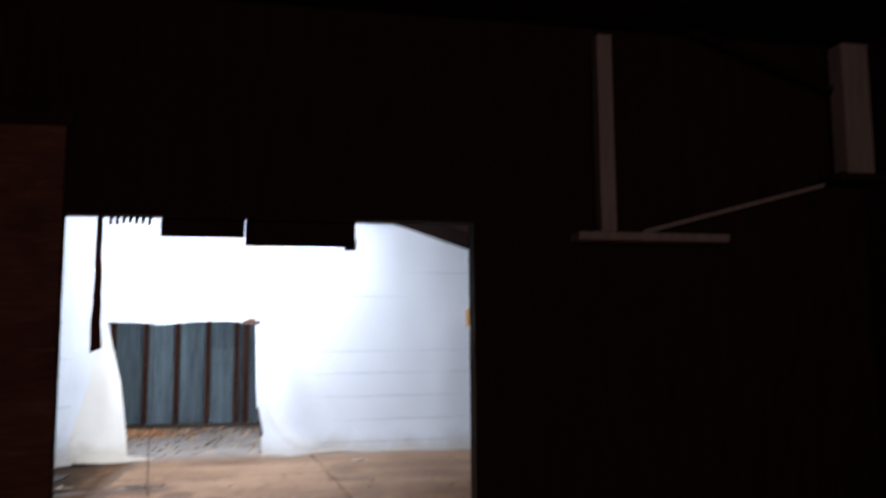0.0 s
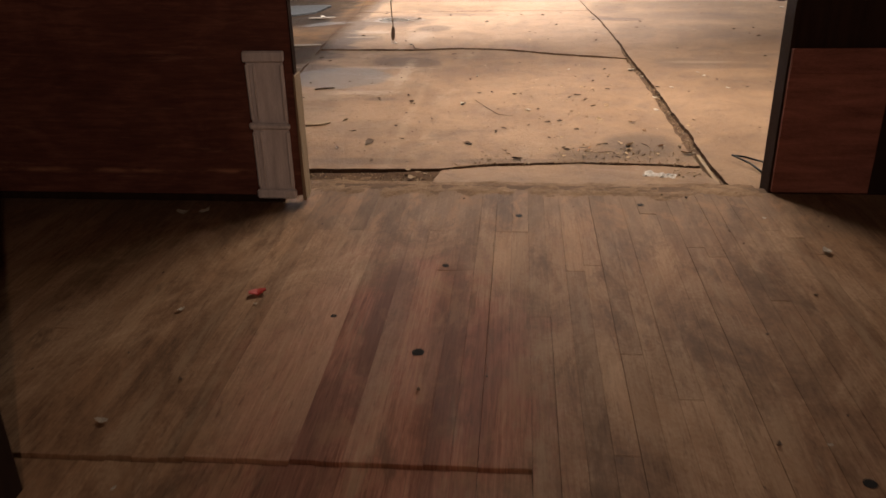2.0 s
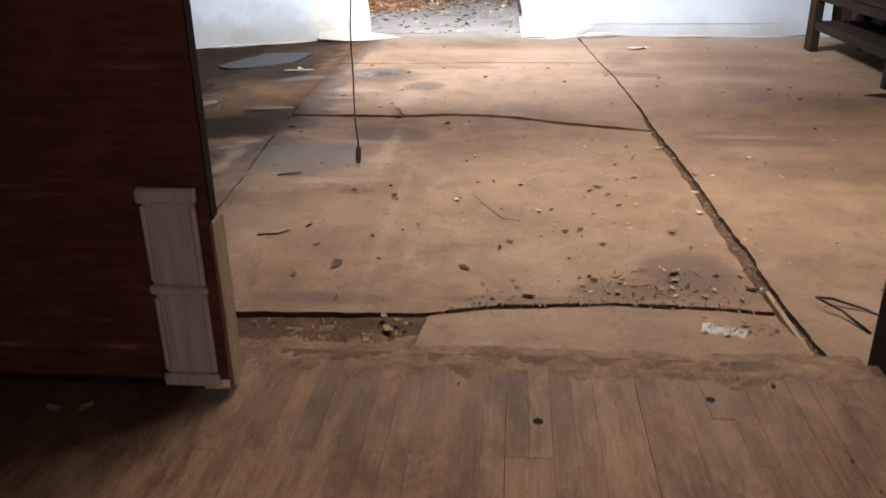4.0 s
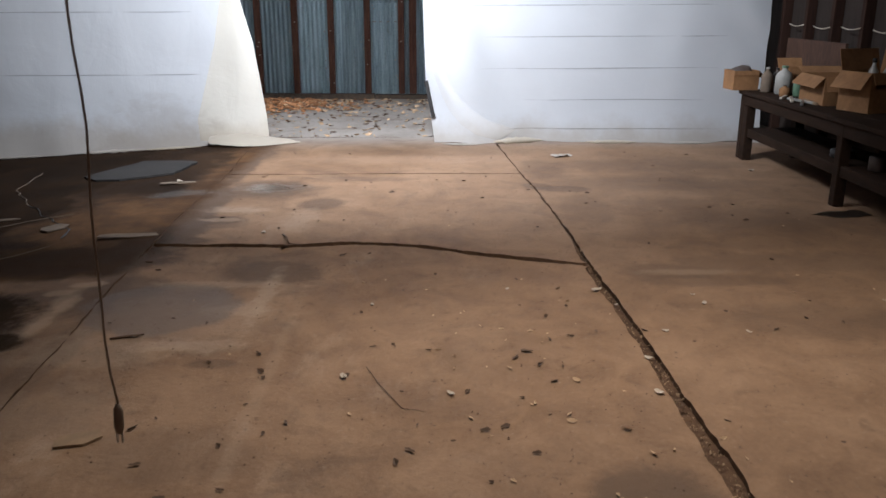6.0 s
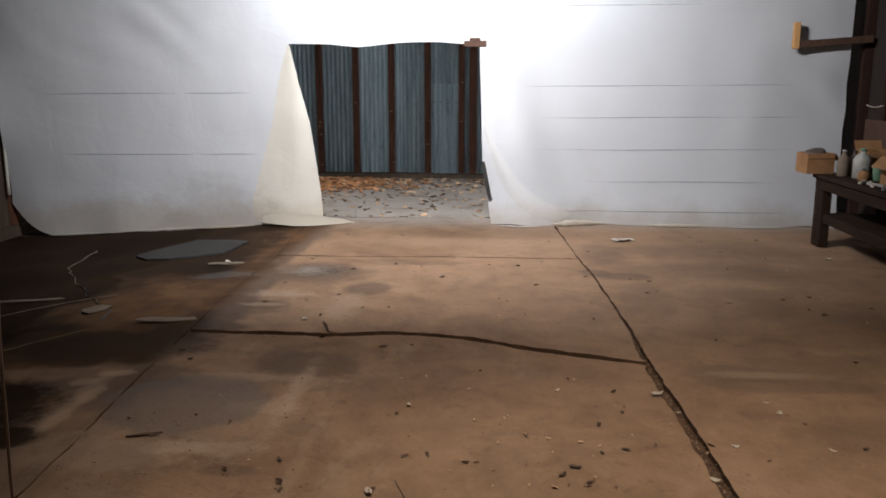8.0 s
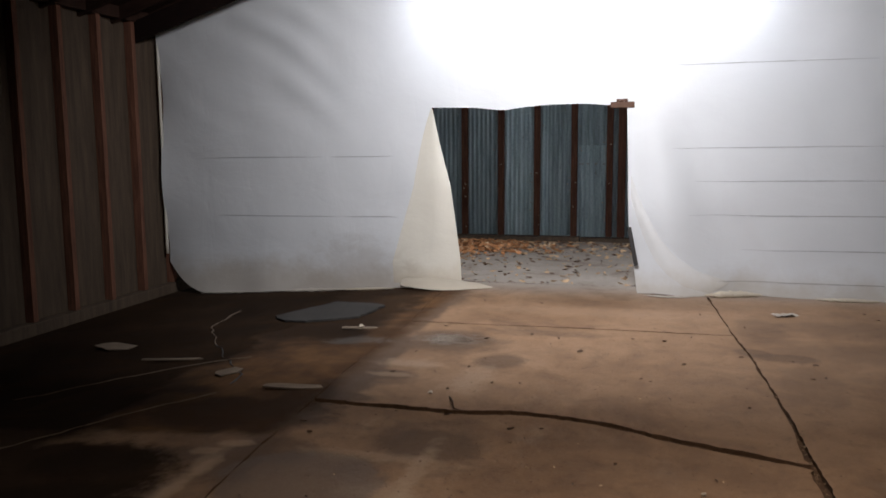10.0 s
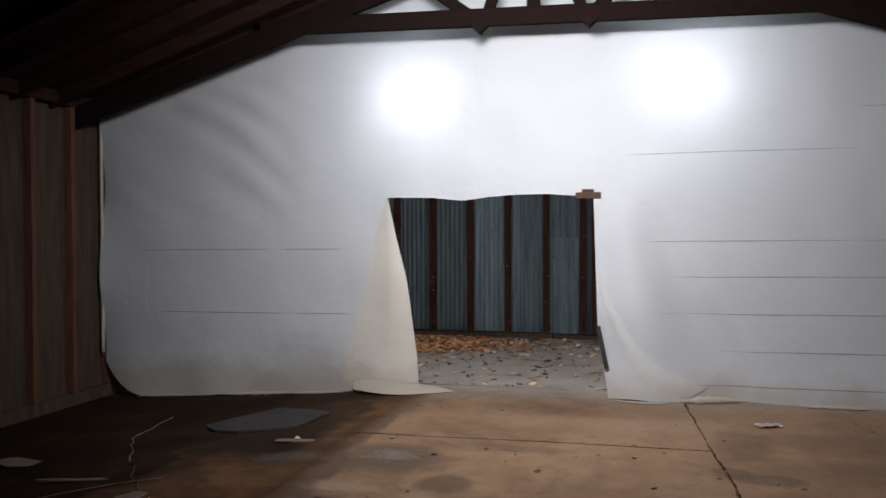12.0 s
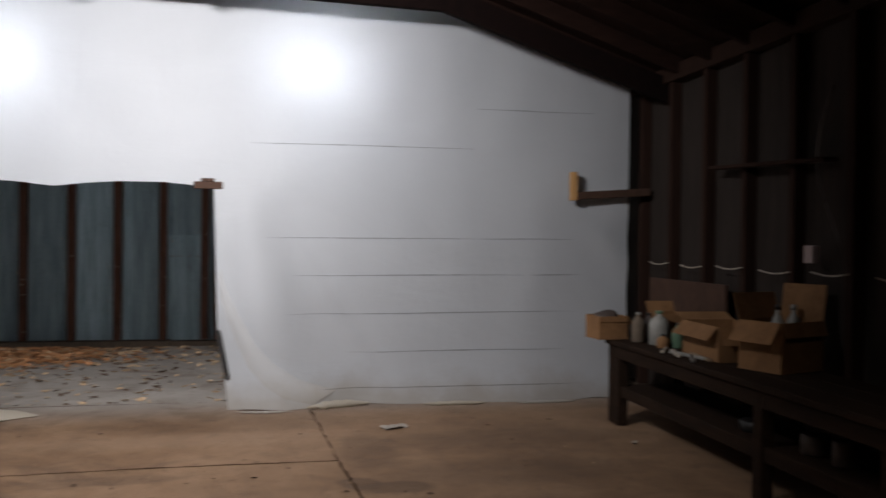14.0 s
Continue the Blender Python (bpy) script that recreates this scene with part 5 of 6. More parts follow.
def left_slab_cracks():
    """Raised lips and pale lines along the breaks of the wet slab."""
    c = base("floor_crack", "pale broken edges in the wet concrete", "crack", kind="structure")
    for pts, r, mat in (([(-4.07, 11.4), (-3.92, 10.55), (-3.46, 9.82)], 0.010, PAPER), ([(-3.46, 9.82), (-2.96, 9.21), (-2.72, 8.9), (-2.67, 8.64)], 0.014, BLACK), ([(-3.6, 7.1), (-3.27, 7.53), (-3.03, 7.95), (-2.66, 8.44)], 0.010, PAPER), ([(-4.1, 8.2), (-3.71, 8.69), (-3.26, 9.18), (-2.9, 9.4)], 0.007, PAPER)):
        line = ragged(pts, 0.08, 0.04, r * 1000)
        bm = bmesh.new()
        prev = None
        for k, (x, y) in enumerate(line):
            w = r * (0.4 + 0.9 * abs(noise.noise(Vector((x * 6, y * 6, 2)))))
            a, b2, c2 = bm.verts.new((x - w, y, floor_z(x) + 0.0005)), bm.verts.new((x, y, floor_z(x) + 0.004)), bm.verts.new((x + w, y, floor_z(x) + 0.0005))
            if prev:
                bm.faces.new((prev[0], prev[1], b2, a))
                bm.faces.new((prev[1], prev[2], c2, b2))
            prev = (a, b2, c2)
        part("broken_lip", bm, mat if mat is BLACK else DULL_SCRAP, c)


left_slab_cracks()


def chip_mesh(name, size, seed, material, thick=0.3, n=9):
    """A small uneven chip: a bent, ragged scrap with thickness."""
    rnd = random.Random(seed)
    bm = bmesh.new()
    top, bot = [], []
    for k in range(n):
        a = 2 * math.pi * k / n
        r = size * rnd.uniform(0.55, 1.0)
        x, y = r * math.cos(a), 0.6 * r * math.sin(a)
        z = size * (0.25 * rnd.random() + 0.3 * (x / size) ** 2)
        top.append(bm.verts.new((x, y, z + size * thick)))
        bot.append(bm.verts.new((x * 0.95, y * 0.95, z)))
    ct, cb = bm.verts.new((0, 0, size * (thick + 0.05))), bm.verts.new((0, 0, 0.0))
    for k in range(n):
        bm.faces.new((top[k], top[(k + 1) % n], ct))
        bm.faces.new((bot[(k + 1) % n], bot[k], cb))
        bm.faces.new((bot[k], bot[(k + 1) % n], top[(k + 1) % n], top[k]))
    me = bpy.data.meshes.new(name)
    bm.to_mesh(me)
    bm.free()
    me.materials.append(material)
    return me


def leaf_mesh(name, size, seed, material):
    """A curled dry leaf: a pointed, lobed blade bent along its rib."""
    rnd = random.Random(seed)
    bm = bmesh.new()
    curl, tw = rnd.uniform(0.3, 1.0), rnd.uniform(-0.6, 0.6)
    rows = []
    for k in range(7):
        u = k / 6
        w = size * 0.45 * math.sin(math.pi * (0.06 + 0.9 * u)) * rnd.uniform(0.7, 1.15)
        x = size * (u - 0.5) * 2
        lift = size * curl * (abs(u - 0.5) * 1.2) ** 2
        rows.append([bm.verts.new((x, -w, lift + w * (0.6 + tw))), bm.verts.new((x, 0, lift)), bm.verts.new((x, w, lift + w * (0.6 - tw)))])
    for a, b in zip(rows, rows[1:]):
        bm.faces.new((a[0], b[0], b[1], a[1]))
        bm.faces.new((a[1], b[1], b[2], a[2]))
    low = min(v.co.z for v in bm.verts)
    for v in bm.verts:
        v.co.z -= low
    me = bpy.data.meshes.new(name)
    bm.to_mesh(me)
    bm.free()
    me.materials.append(material)
    return me


DARK_LEAVES = [leaf_mesh("dark_leaf", 0.03 + 0.006 * k, k, LEAF_C) for k in range(5)]
TAN_LEAVES = [leaf_mesh("tan_leaf", 0.03 + 0.006 * k, 20 + k, LEAF_B) for k in range(4)]
RUST_LEAVES = [leaf_mesh("rust_leaf", 0.045 + 0.006 * k, 40 + k, LEAF_A) for k in range(4)]
SCRAPS = [chip_mesh("scrap", 0.03 + 0.006 * k, 60 + k, PAPER, 0.06) for k in range(3)]
CRUMBS = [chip_mesh("crumb", 0.02 + 0.005 * k, 70 + k, TAN_WOOD, 0.2) for k in range(4)]
CHIPS = [chip_mesh("chip", 0.022 + 0.005 * k, 80 + k, TAN_WOOD, 0.1) for k in range(3)]
CLODS = [chip_mesh("clod", 0.018 + 0.006 * k, 95 + k, LEAF_C, 0.5) for k in range(4)]


def drop(name, me, x, y, z, turn, label, category, group, scale=1.0):
    ob = tagged(new(name, me), label, category, group)
    ob.matrix_basis = pose(x, y, z, 0, 0, turn) @ Matrix.Diagonal((scale, scale, scale, 1))
    return ob


rnd = random.Random(11)
# debris that can be told apart on the near slabs
for x, y, size in ((-0.27, 5.28, 1.5), (-0.7, 5.37, 0.7), (-0.89, 5.28, 1.7), (0.03, 4.99, 1.2), (-0.11, 5.54, 0.9), (-0.11, 6.1, 0.8), (0.56, 6.2, 1.3), (0.51, 6.36, 0.9), (0.47, 6.52, 1.3), (0.41, 6.45, 1.0), (0.23, 5.77, 0.8), (0.31, 5.8, 0.8), (-0.16, 6.58, 0.7), (-0.75, 5.99, 0.6), (-1.08, 5.87, 0.6), (-0.78, 5.66, 0.7), (-0.63, 5.75, 0.6), (0.33, 5.16, 1.0), (-0.04, 5.14, 0.8), (0.23, 5.41, 0.6), (0.41, 5.6, 0.7), (-0.61, 4.91, 0.7), (-0.82, 4.93, 0.8), (-1.07, 5.16, 1.0), (-1.45, 6.71, 1.6), (-1.01, 6.4, 1.2), (-0.75, 6.3, 1.2), (-0.8, 6.5, 1.6), (-0.8, 6.93, 1.0), (1.58, 5.67, 0.8), (0.71, 6.71, 0.9), (0.75, 7.42, 0.9), (-0.36, 7.03, 0.8), (-0.17, 6.6, 0.8), (-0.15, 7.38, 0.6), (-0.15, 7.97, 0.7), (0.52, 6.39, 1.2), (0.52, 7.58, 0.8), (-0.36, 6.26, 1.3), (1.36, 9.89, 1.3), (1.28, 9.51, 1.1), (-1.34, 6.95, 0.7), (-0.57, 8.07, 1.3), (-1.79, 7.92, 1.2), (-0.94, 7.48, 0.9), (0.6, 6.67, 0.7), (2.09, 8.91, 0.8), (2.78, 11.77, 1.2), (-0.98, 8.24, 1.6), (-1.6, 9.05, 1.6), (-0.85, 8.95, 1.3), (0.3, 10.4, 1.1)):
    drop("dry_leaf", rnd.choice(DARK_LEAVES), x, y, floor_z(x) + 0.004, rnd.uniform(0, 360), "dark curled dry leaf on the concrete", "leaf", "dry leaves on the concrete", size * 0.5)
for k in range(130):
    x, y = rnd.uniform(-1.7, 3.1), rnd.uniform(5.0, 12.3)
    drop("dry_leaf", rnd.choice(DARK_LEAVES + TAN_LEAVES[:1]), x, y, floor_z(x) + 0.005, rnd.uniform(0, 360), "dark curled dry leaf on the concrete", "leaf", "dry leaves on the concrete", rnd.uniform(0.22, 0.55))
for x, y, s in ((0.97, 7.38, 1.5), (1.03, 7.14, 1.0), (1.03, 6.44, 1.2), (0.99, 6.09, 1.3), (1.04, 5.1, 1.6), (1.52, 7.16, 1.0), (1.2, 6.77, 1.0), (0.1, 6.08, 0.9), (-0.19, 4.59, 1.1), (-0.37, 6.24, 1.1), (3.15, 10.86, 1.6), (-0.31, 7.15, 1.2), (1.62, 6.75, 1.1), (1.5, 7.3, 1.0), (0.45, 7.4, 0.8), (-2.35, 10.45, 2.0), (-1.2, 8.62, 1.4), (-0.1, 4.62, 0.9), (2.6, 6.6, 1.1), (2.55, 7.2, 0.9)):
    drop("paper_scrap", rnd.choice(SCRAPS), x, y, floor_z(x) + 0.004, rnd.uniform(0, 360), "small pale paper scrap on the concrete", "scrap", "paper scraps on the concrete", s * 0.7)
for x, y, s in ((0.95, 5.0, 1.3), (0.62, 5.08, 1.5), (0.5, 5.12, 1.2), (0.7, 5.18, 1.4), (0.8, 5.02, 1.2), (1.0, 5.25, 1.5), (-0.55, 4.68, 2.0), (-0.6, 4.55, 1.5), (3.0, 10.9, 1.3), (0.42, 5.04, 1.2)):
    drop("wood_chip", rnd.choice(CHIPS), x, y, floor_z(x) - (0.02 if y < 4.8 and x < -0.4 else 0) + 0.004, rnd.uniform(0, 360), "splintered tan wood chip on the floor", "chip", "wood chips", s * 0.65)


def board_scrap(x, y, turn, l, w, label, material=TAN_WOOD):
    pts = [(-l / 2, -w / 2), (l * 0.1, -w * 0.62), (l / 2, -w * 0.2), (l * 0.42, w / 2), (-l * 0.3, w * 0.45), (-l / 2, w * 0.1)]
    ob = tagged(link_mesh("board_scrap", prism(ragged(pts + pts[:1], 0.04, 0.008, x)[:-1], lambda a, b: 0.010 + 0.012 * abs(a), 0.008), material), label, "scrap")
    ob.matrix_basis = pose(x, y, floor_z(x) + 0.002, 0, 0, turn)


board_scrap(-1.32, 5.71, 20, 0.17, 0.09, "broken tan board scrap on the concrete")
board_scrap(-2.15, 8.58, 4, 0.42, 0.09, "pale flat board scrap on the wet concrete", DULL_SCRAP)
board_scrap(-2.35, 10.42, 8, 0.32, 0.07, "pale flat board scrap on the wet concrete", DULL_SCRAP)
board_scrap(-4.4, 9.75, -15, 0.36, 0.2, "pale crumpled scrap on the wet concrete", DULL_SCRAP)
board_scrap(-3.55, 9.3, 15, 0.5, 0.05, "thin pale lath on the wet concrete", DULL_SCRAP)
board_scrap(-2.85, 8.95, 60, 0.22, 0.13, "pale chunk of broken concrete", DULL_SCRAP)


def twig(points, r, label):
    tagged(link_mesh("twig", tube_along(points, r, 5), LEAF_C), label, "twig")


twig([(-1.05, 8.55, 0.012), (-1.0, 8.42, 0.03), (-0.97, 8.33, 0.012), (-0.9, 8.3, 0.01)], [0.006, 0.007, 0.006, 0.003], "forked twig on the concrete crack")
twig([(-0.28, 6.35, 0.006), (-0.2, 6.15, 0.008), (-0.1, 5.95, 0.006), (0.0, 5.92, 0.006)], [0.0014, 0.002, 0.002, 0.0014], "thin dark twig on the concrete")
twig([(-1.57, 6.68, 0.006), (-1.5, 6.7, 0.01), (-1.42, 6.74, 0.006)], [0.005, 0.008, 0.004], "dark bark strip on the concrete")


def stain(name, x, y, out, label):
    pts = ragged([(x + a, y + b) for a, b in out] + [(x + out[0][0], y + out[0][1])], 0.05, 0.05, x)[:-1]
    m = plain_mat("oily_stain", (0.02, 0.014, 0.01), 0.35)
    tagged(link_mesh(name, prism(pts, lambda a, b: 0.0075, 0.0025), m), label, "stain")


stain("oil_puddle", 3.2, 9.13, ((-0.2, 0), (-0.05, 0.1), (0.12, 0.08), (0.22, 0.12), (0.25, -0.02), (0.1, -0.1), (-0.08, -0.09)), "dark oily puddle beside the workbench")


def joint_strip():
    s = tagged(link_mesh("joint_lath", beam((1.10, 4.47, -0.012), (1.083, 5.1, -0.012), 0.022, 0.03, 0.003), TAN_WOOD), "tan wooden lath lying in the floor joint", "lath")
    pts = [(1.26, 4.6, 0.006), (1.2, 4.75, 0.03), (1.12, 4.83, 0.05), (1.2, 4.86, 0.03), (1.32, 4.8, 0.012), (1.4, 4.7, 0.006)]
    tagged(link_mesh("bent_wire", tube_along([(x + 0.12, y + 0.12, z) for x, y, z in pts], 0.006, 6), BLACK), "bent dark wire lying beside the doorway", "wire")


joint_strip()
for k in range(40):
    x = rnd.uniform(-0.35, 1.0)
    y = float(np.interp(x, [p[0] for p in near_edge], [p[1] for p in near_edge])) + rnd.gauss(0.05, 0.07)
    drop("wood_chip", rnd.choice(CHIPS), x, y, 0.004, rnd.uniform(0, 360), "splintered tan wood chip on the floor", "chip", "wood chips", rnd.uniform(0.25, 0.6))
for k in range(14):
    drop("concrete_crumb", rnd.choice(CRUMBS), 0.92 + rnd.gauss(0, 0.06), 4.70 + rnd.gauss(0, 0.035), 0.012, rnd.uniform(0, 360), "pale crumb of broken concrete by the threshold", "crumb", "concrete crumbs by the threshold", rnd.uniform(0.25, 0.8))
for x, y in ((-0.52, 4.73), (-0.58, 4.76), (-0.48, 4.70), (-0.62, 4.55), (-0.64, 4.6), (-0.2, 4.65), (-0.95, 4.5)):
    drop("concrete_crumb", rnd.choice(CRUMBS), x, y, 0.0, rnd.uniform(0, 360), "pale crumb of broken concrete by the threshold", "crumb", "concrete crumbs by the threshold", rnd.uniform(0.4, 0.85))


def joint_grit():
    """Crumbs in the wide joint and along the broken slab edge."""
    bm = bmesh.new()
    r = random.Random(5)
    spots = []
    for k in range(900):
        y = 4.5 + 6 * r.random() ** 1.6
        x = float(np.interp(y, [p[1] for p in right_joint], [p[0] for p in right_joint])) + r.gauss(0, 0.018)
        spots.append((x, y, -0.018 + 0.012 * r.random()))
    for k in range(350):
        x = r.uniform(-0.35, 1.0)
        y = float(np.interp(x, [p[0] for p in near_edge], [p[1] for p in near_edge])) + r.gauss(0.0, 0.02)
        spots.append((x, y, 0.0))
    for k in range(260):
        spots.append((r.uniform(-1.2, -0.42), r.uniform(4.45, 4.76), -0.015))
    for k in range(160):
        x = r.uniform(0.35, 0.95)
        spots.append((x, 5.1 + r.gauss(0, 0.07), 0.001))
    for x, y, z in spots:
        s = r.uniform(0.003, 0.010)
        vs = [bm.verts.new((x + s * r.uniform(-1, 1), y + s * r.uniform(-1, 1), z + s * r.uniform(0, 1.4))) for _ in range(4)]
        for f in ((0, 1, 2), (0, 2, 3), (0, 3, 1), (1, 3, 2)):
            bm.faces.new([vs[i] for i in f])
    bmesh.ops.recalc_face_normals(bm, faces=bm.faces)
    tagged(link_mesh("grit", bm, TAN_WOOD), "brown crumbs and grit along the joints", "grit", kind="stuff")


joint_grit()


def plastic_wrapper(x, y, turn, l, w):
    """A crumpled clear-white wrapper lying on the threshold."""
    bm = bmesh.new()
    n, m = 16, 9
    grid = []
    for i in range(n + 1):
        row = []
        for j in range(m + 1):
            a, b = l * (i / n - 0.5), w * (j / m - 0.5)
            k = noise.noise(Vector((a * 26, b * 26, 3))) + 0.6 * noise.noise(Vector((a * 70, b * 70, 9)))
            row.append(bm.verts.new((a * (1 + 0.12 * noise.noise(Vector((b * 30, 2, 2)))), b * (1 + 0.3 * noise.noise(Vector((a * 20, 1, 5)))), 0.014 + 0.014 * k)))
        grid.append(row)
    for i in range(n):
        for j in range(m):
            bm.faces.new((grid[i][j], grid[i + 1][j], grid[i + 1][j + 1], grid[i][j + 1]))
    ob = tagged(link_mesh("plastic_wrapper", bm, WRAPPER), "crumpled whitish plastic wrapper on the concrete threshold", "wrapper")
    ob.matrix_basis = pose(x, y, 0.006, 0, 0, turn)


plastic_wrapper(0.80, 4.68, -18, 0.17, 0.085)
plastic_wrapper(1.40, 11.66, 20, 0.22, 0.12)
# litter swept against the broken edge
for k in range(24):
    x, y = rnd.gauss(0.56, 0.14), rnd.gauss(5.12, 0.09)
    if rnd.random() < 0.45:
        drop("dry_leaf", rnd.choice(TAN_LEAVES[:2] + DARK_LEAVES[:2] + RUST_LEAVES[:1]), x, y, 0.005, rnd.uniform(0, 360), "torn brown leaf in the swept litter", "leaf", "dry leaves on the concrete", rnd.uniform(0.28, 0.6))
    else:
        a, q = rnd.uniform(0, 3.14), rnd.uniform(0.02, 0.05)
        pts = [(x + q * f * math.cos(a + 0.3 * f), y + q * f * math.sin(a + 0.3 * f), 0.007 + 0.012 * rnd.random()) for f in (-1, -0.3, 0.4, 1)]
        tagged(link_mesh("twig", tube_along(pts, [0.0015, 0.0026, 0.0024, 0.0012], 5), LEAF_C), "short broken twig in the swept litter", "twig", "twigs by the threshold")
drop("dry_leaf", TAN_LEAVES[3], 0.71, 5.27, 0.006, 40, "pale yellow curled leaf on the concrete", "leaf", "dry leaves on the concrete", 0.8)
drop("dry_leaf", TAN_LEAVES[2], 1.02, 5.11, 0.006, 160, "pale yellow curled leaf on the concrete", "leaf", "dry leaves on the concrete", 0.9)
for k in range(60):
    x, y = rnd.gauss(0.5, 0.45), rnd.uniform(5.0, 7.6)
    drop("dry_leaf", rnd.choice(TAN_LEAVES + DARK_LEAVES[:2]), x, y, floor_z(x) + 0.005, rnd.uniform(0, 360), "brown curled dry leaf on the concrete", "leaf", "dry leaves on the concrete", rnd.uniform(0.2, 0.5))


def leaf_litter():
    """Drifted leaves against the far wall, thinning towards the opening."""
    r = random.Random(8)
    sets = [(RUST_LEAVES, 1700, "leaf_litter", "drift of orange-brown dry leaves"), (TAN_LEAVES, 1100, "leaf_litter", "scattered tan dry leaves"), (DARK_LEAVES, 650, "leaf_litter", "scattered dark dry leaves")]
    for meshes, count, name, label in sets:
        verts, faces = [], []
        base_sets = [([v.co.copy() for v in me.vertices], [tuple(p.vertices) for p in me.polygons]) for me in meshes]
        for k in range(count):
            vs, fs = r.choice(base_sets)
            if meshes is RUST_LEAVES:
                x, y = -3.0 + 0.7 * r.gauss(0, 1), 16.25 + 0.45 * r.gauss(0, 1)
                y = min(y, 17.02)
            else:
                x, y = r.uniform(-4.5, 0.6), 17.0 - 4.2 * r.random() ** 1.9
                if r.random() < 0.35:
                    x, y = -2.8 + 0.9 * r.gauss(0, 1), 16.2 + 0.5 * r.gauss(0, 1)
            y = min(max(y, 13.05), 17.02)
            z = 0.0 + 0.045 * r.random() * max(0, 1 - ((x + 2.9) / 1.4) ** 2) * max(0, 1 - ((y - 16.3) / 0.8) ** 2)
            m = pose(x, y, z, r.uniform(-14, 14), r.uniform(-14, 14), r.uniform(0, 360)) @ Matrix.Scale(r.uniform(0.5, 1.15), 4)
            n = len(verts)
            verts += [m @ v for v in vs]
            faces += [tuple(i + n for i in f) for f in fs]
        me = bpy.data.meshes.new(name)
        me.from_pydata([tuple(v) for v in verts], [], faces)
        me.materials.append(meshes[0].materials[0])
        tagged(new(name, me), label, "leaves", kind="stuff")


leaf_litter()


def floor_specks():
    """Dust-size crumbs trodden over the dry concrete."""
    r = random.Random(17)
    verts, faces = [], []
    for k in range(2600):
        x, y = r.uniform(-1.9, 3.2), 4.95 + 7.4 * r.random() ** 1.25
        q = r.uniform(0.0018, 0.0052)
        n = len(verts)
        for a in (0.3, 2.2, 4.4):
            a += r.uniform(-0.6, 0.6)
            verts.append((x + q * 1.3 * math.cos(a), y + q * math.sin(a), floor_z(x) + 0.0035))
        verts.append((x, y, floor_z(x) + 0.0035 + q * 0.8))
        faces += [(n, n + 1, n + 3), (n + 1, n + 2, n + 3), (n + 2, n, n + 3), (n, n + 2, n + 1)]
    me = bpy.data.meshes.new("floor_specks")
    me.from_pydata(verts, [], faces)
    me.materials.append(LEAF_C)
    tagged(new("floor_specks", me), "fine dark crumbs trodden over the concrete", "crumbs", kind="stuff")


floor_specks()

# ---- loose things on the floorboards ----
WZ = WOOD_Z + 0.003
drop("red_scrap", chip_mesh("red_scrap", 0.055, 7, RED_PAINT, 0.08), -0.95, 3.1, WZ, 20, "small red plastic scrap on the floorboards", "scrap", "", 1.0)
for x, y, s in ((-1.196, 2.96, 0.7), (-0.93, 3.02, 0.4), (-1.17, 2.28, 0.6), (1.31, 3.59, 1.3), (-1.55, 3.9, 1.2), (-1.45, 3.92, 1.0), (1.15, 3.95, 0.4), (0.9, 2.3, 0.4), (1.2, 2.4, 0.5), (-1.0, 2.0, 0.4)):
    drop("paper_scrap", rnd.choice(SCRAPS), x, y, WZ, rnd.uniform(0, 360), "small pale scrap on the floorboards", "scrap", "scraps on the floorboards", s)
for k in range(46):
    drop("crumb", rnd.choice(CLODS), rnd.uniform(-1.6, 1.6), rnd.uniform(1.4, 4.25), WZ, rnd.uniform(0, 360), "dark crumb of dirt on the floorboards", "crumb", "crumbs on the floorboards", rnd.uniform(0.12, 0.4))
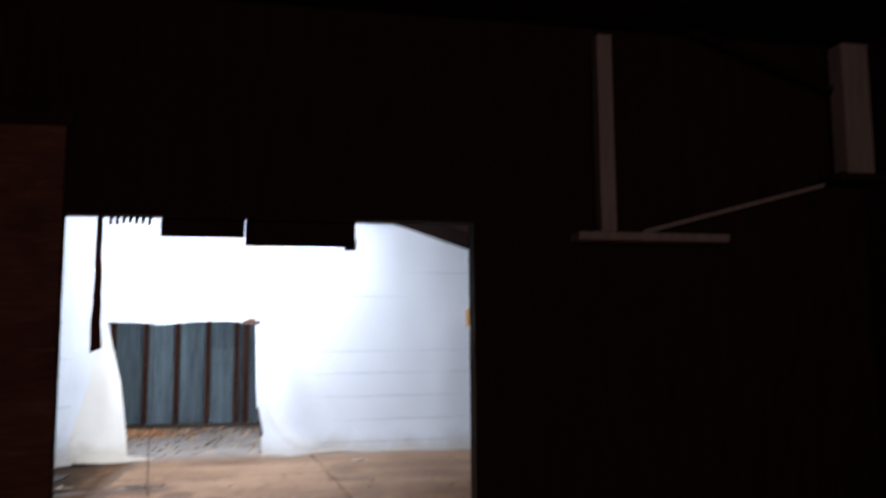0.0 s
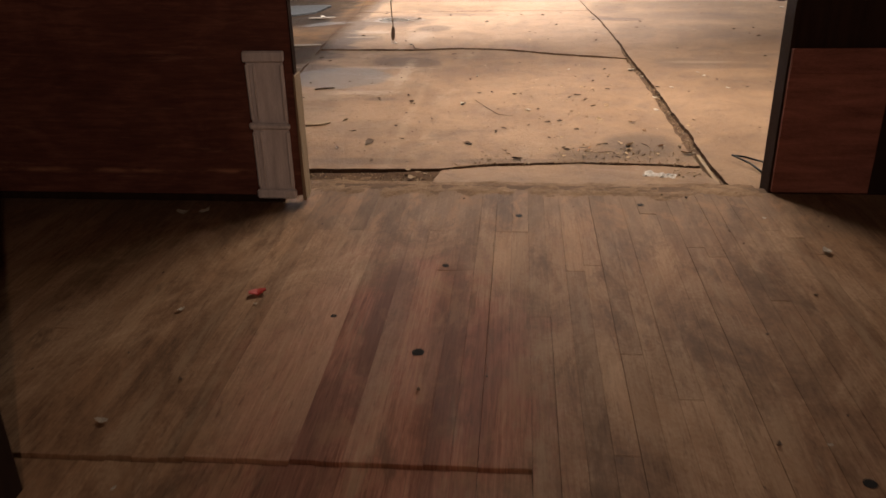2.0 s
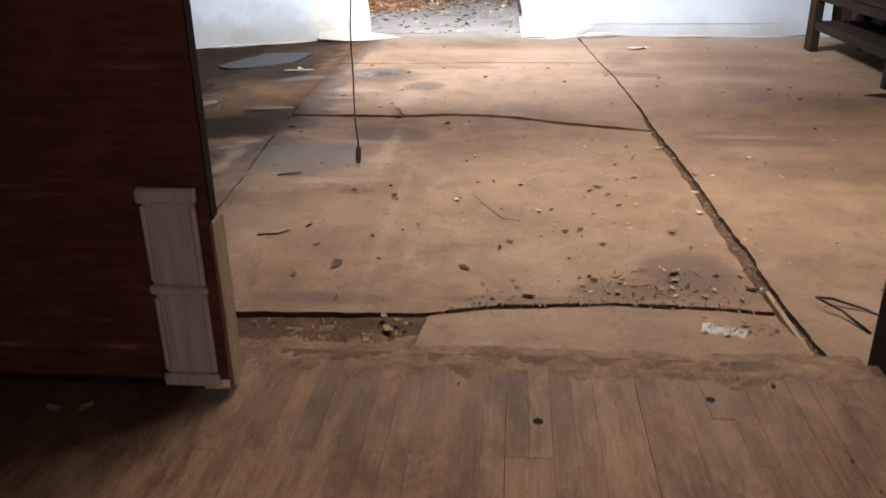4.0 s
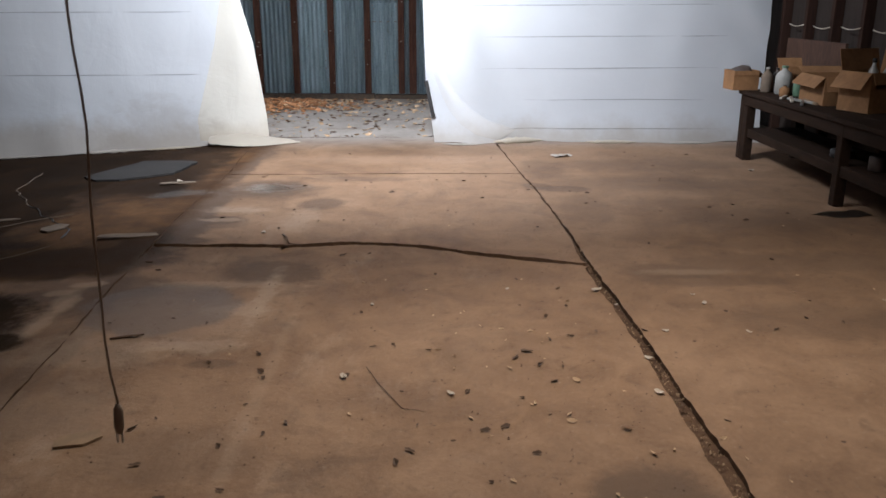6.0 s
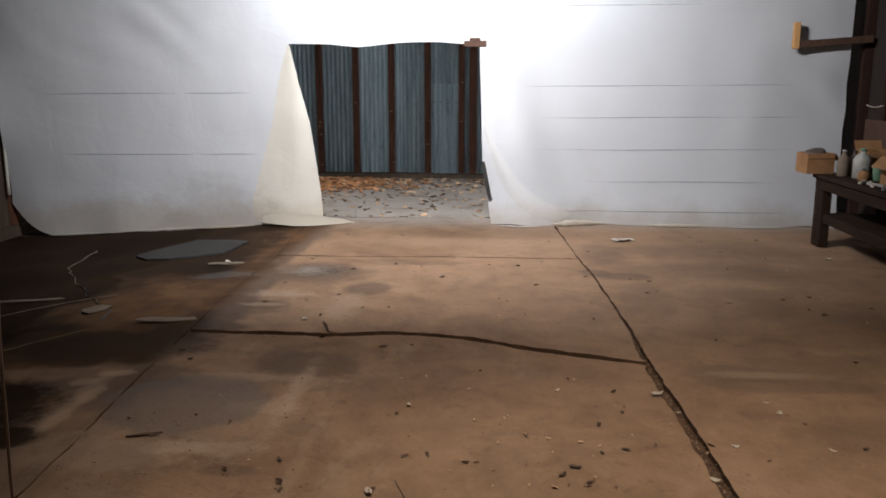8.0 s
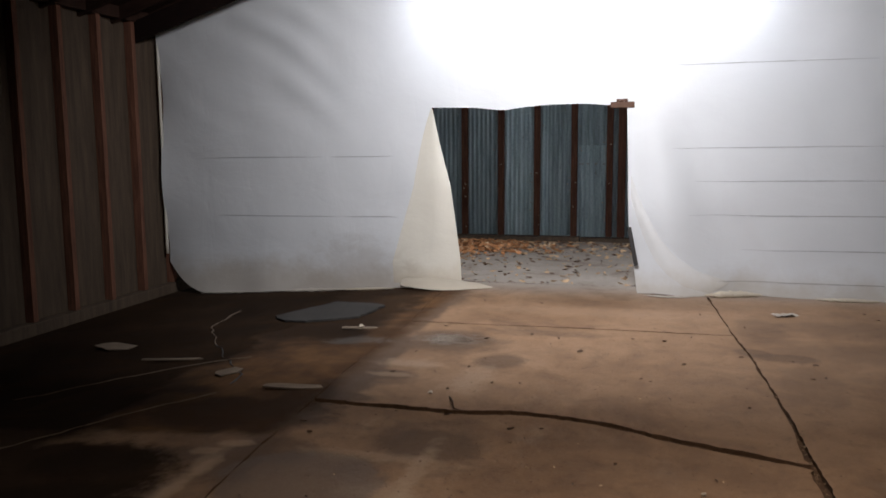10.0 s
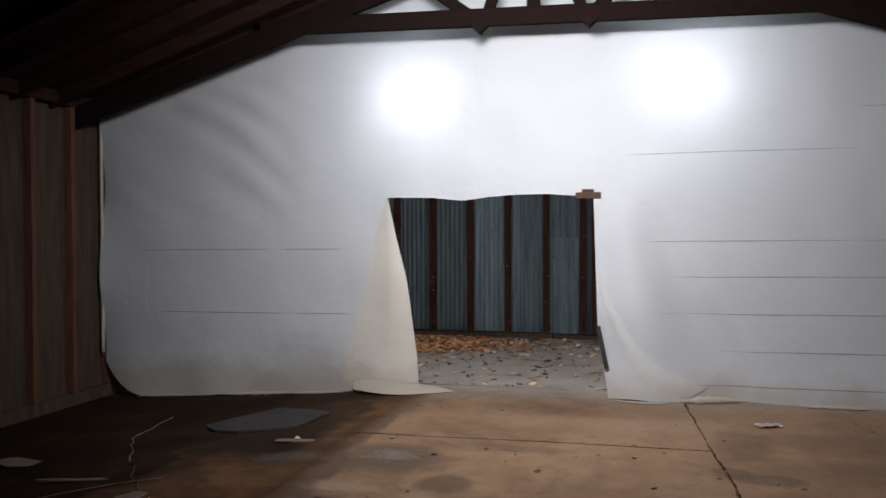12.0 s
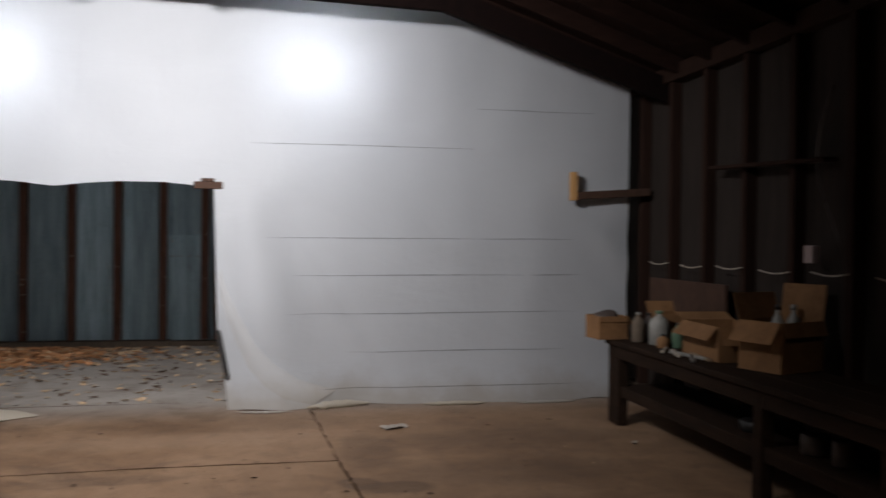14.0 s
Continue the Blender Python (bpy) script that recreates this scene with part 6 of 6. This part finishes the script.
for x, y, s in ((-0.285, 2.72, 1.5), (0.045, 3.94, 1.2), (-0.25, 3.39, 1.0), (0.95, 2.15, 1.3), (-0.62, 2.95, 0.8), (0.62, 4.1, 1.1)):
    ob = tagged(link_mesh("floor_hole", lathe([(0.014 * s, 0.0), (0.014 * s, 0.0015)], 14), HOLE), "dark round hole in the floorboards", "hole", "holes in the floorboards")
    ob.matrix_basis = pose(x, y, WOOD_Z + 0.0005)

# ---- floorboards ----
def floorboards():
    meshes = []
    w = 0.0735
    for k in range(8):
        bm = boxed(-w / 2 + 0.0004, w / 2 - 0.0004, 0, 1.0, -0.02, 0.0)
        for v in bm.verts:
            if v.co.z > -0.001:
                v.co.z += random.uniform(-0.0006, 0.0006)
                v.co.x += random.uniform(-0.0007, 0.0007)
        me = bpy.data.meshes.new("floorboard")
        bm.to_mesh(me)
        bm.free()
        me.materials.append(PLANK)
        meshes.append(me)
    r = random.Random(3)
    for i in range(54):
        x = -1.97 + w * (i + 0.5)
        y = -1.0 - r.random()
        while y < 4.28:
            l = r.choice((1.2, 1.6, 2.1, 2.7))
            e = min(4.285, y + l)
            if e > 4.0:
                e = 4.285
            gap = 0.002
            hatch = -1.5 < x < 0.09 and y < 2.12
            if hatch and e > 2.0:
                e, gap = 2.145 + 0.008 * r.random() - 0.025 * max(0, -0.5 - x), 0.013
            ob = new("floorboard", r.choice(meshes))
            ob.parent = wood_floor
            ob.matrix_basis = Matrix.Translation((x, y, WOOD_Z + r.uniform(-0.0008, 0.0008) - (0.007 if hatch else 0))) @ Matrix.Diagonal((1, e - y - gap, 1, 1))
            y = e
    part("floorboard_rest", boxed(-3.98, -1.972, -1.0, 4.29, WOOD_Z - 0.02, WOOD_Z - 0.001), PLANK, wood_floor)
    part("floorboard_rest", boxed(2.0, 3.98, -1.0, 4.29, WOOD_Z - 0.02, WOOD_Z - 0.001), PLANK, wood_floor)
    part("floorboard_rest", boxed(-3.98, 3.98, -3.98, -1.002, WOOD_Z - 0.02, WOOD_Z - 0.001), PLANK, wood_floor)
    part("end_board", boxed(-1.10, 1.30, 4.29, 4.37, -0.02, WOOD_Z - 0.004, 0.006), BOARD_END, wood_floor)


floorboards()
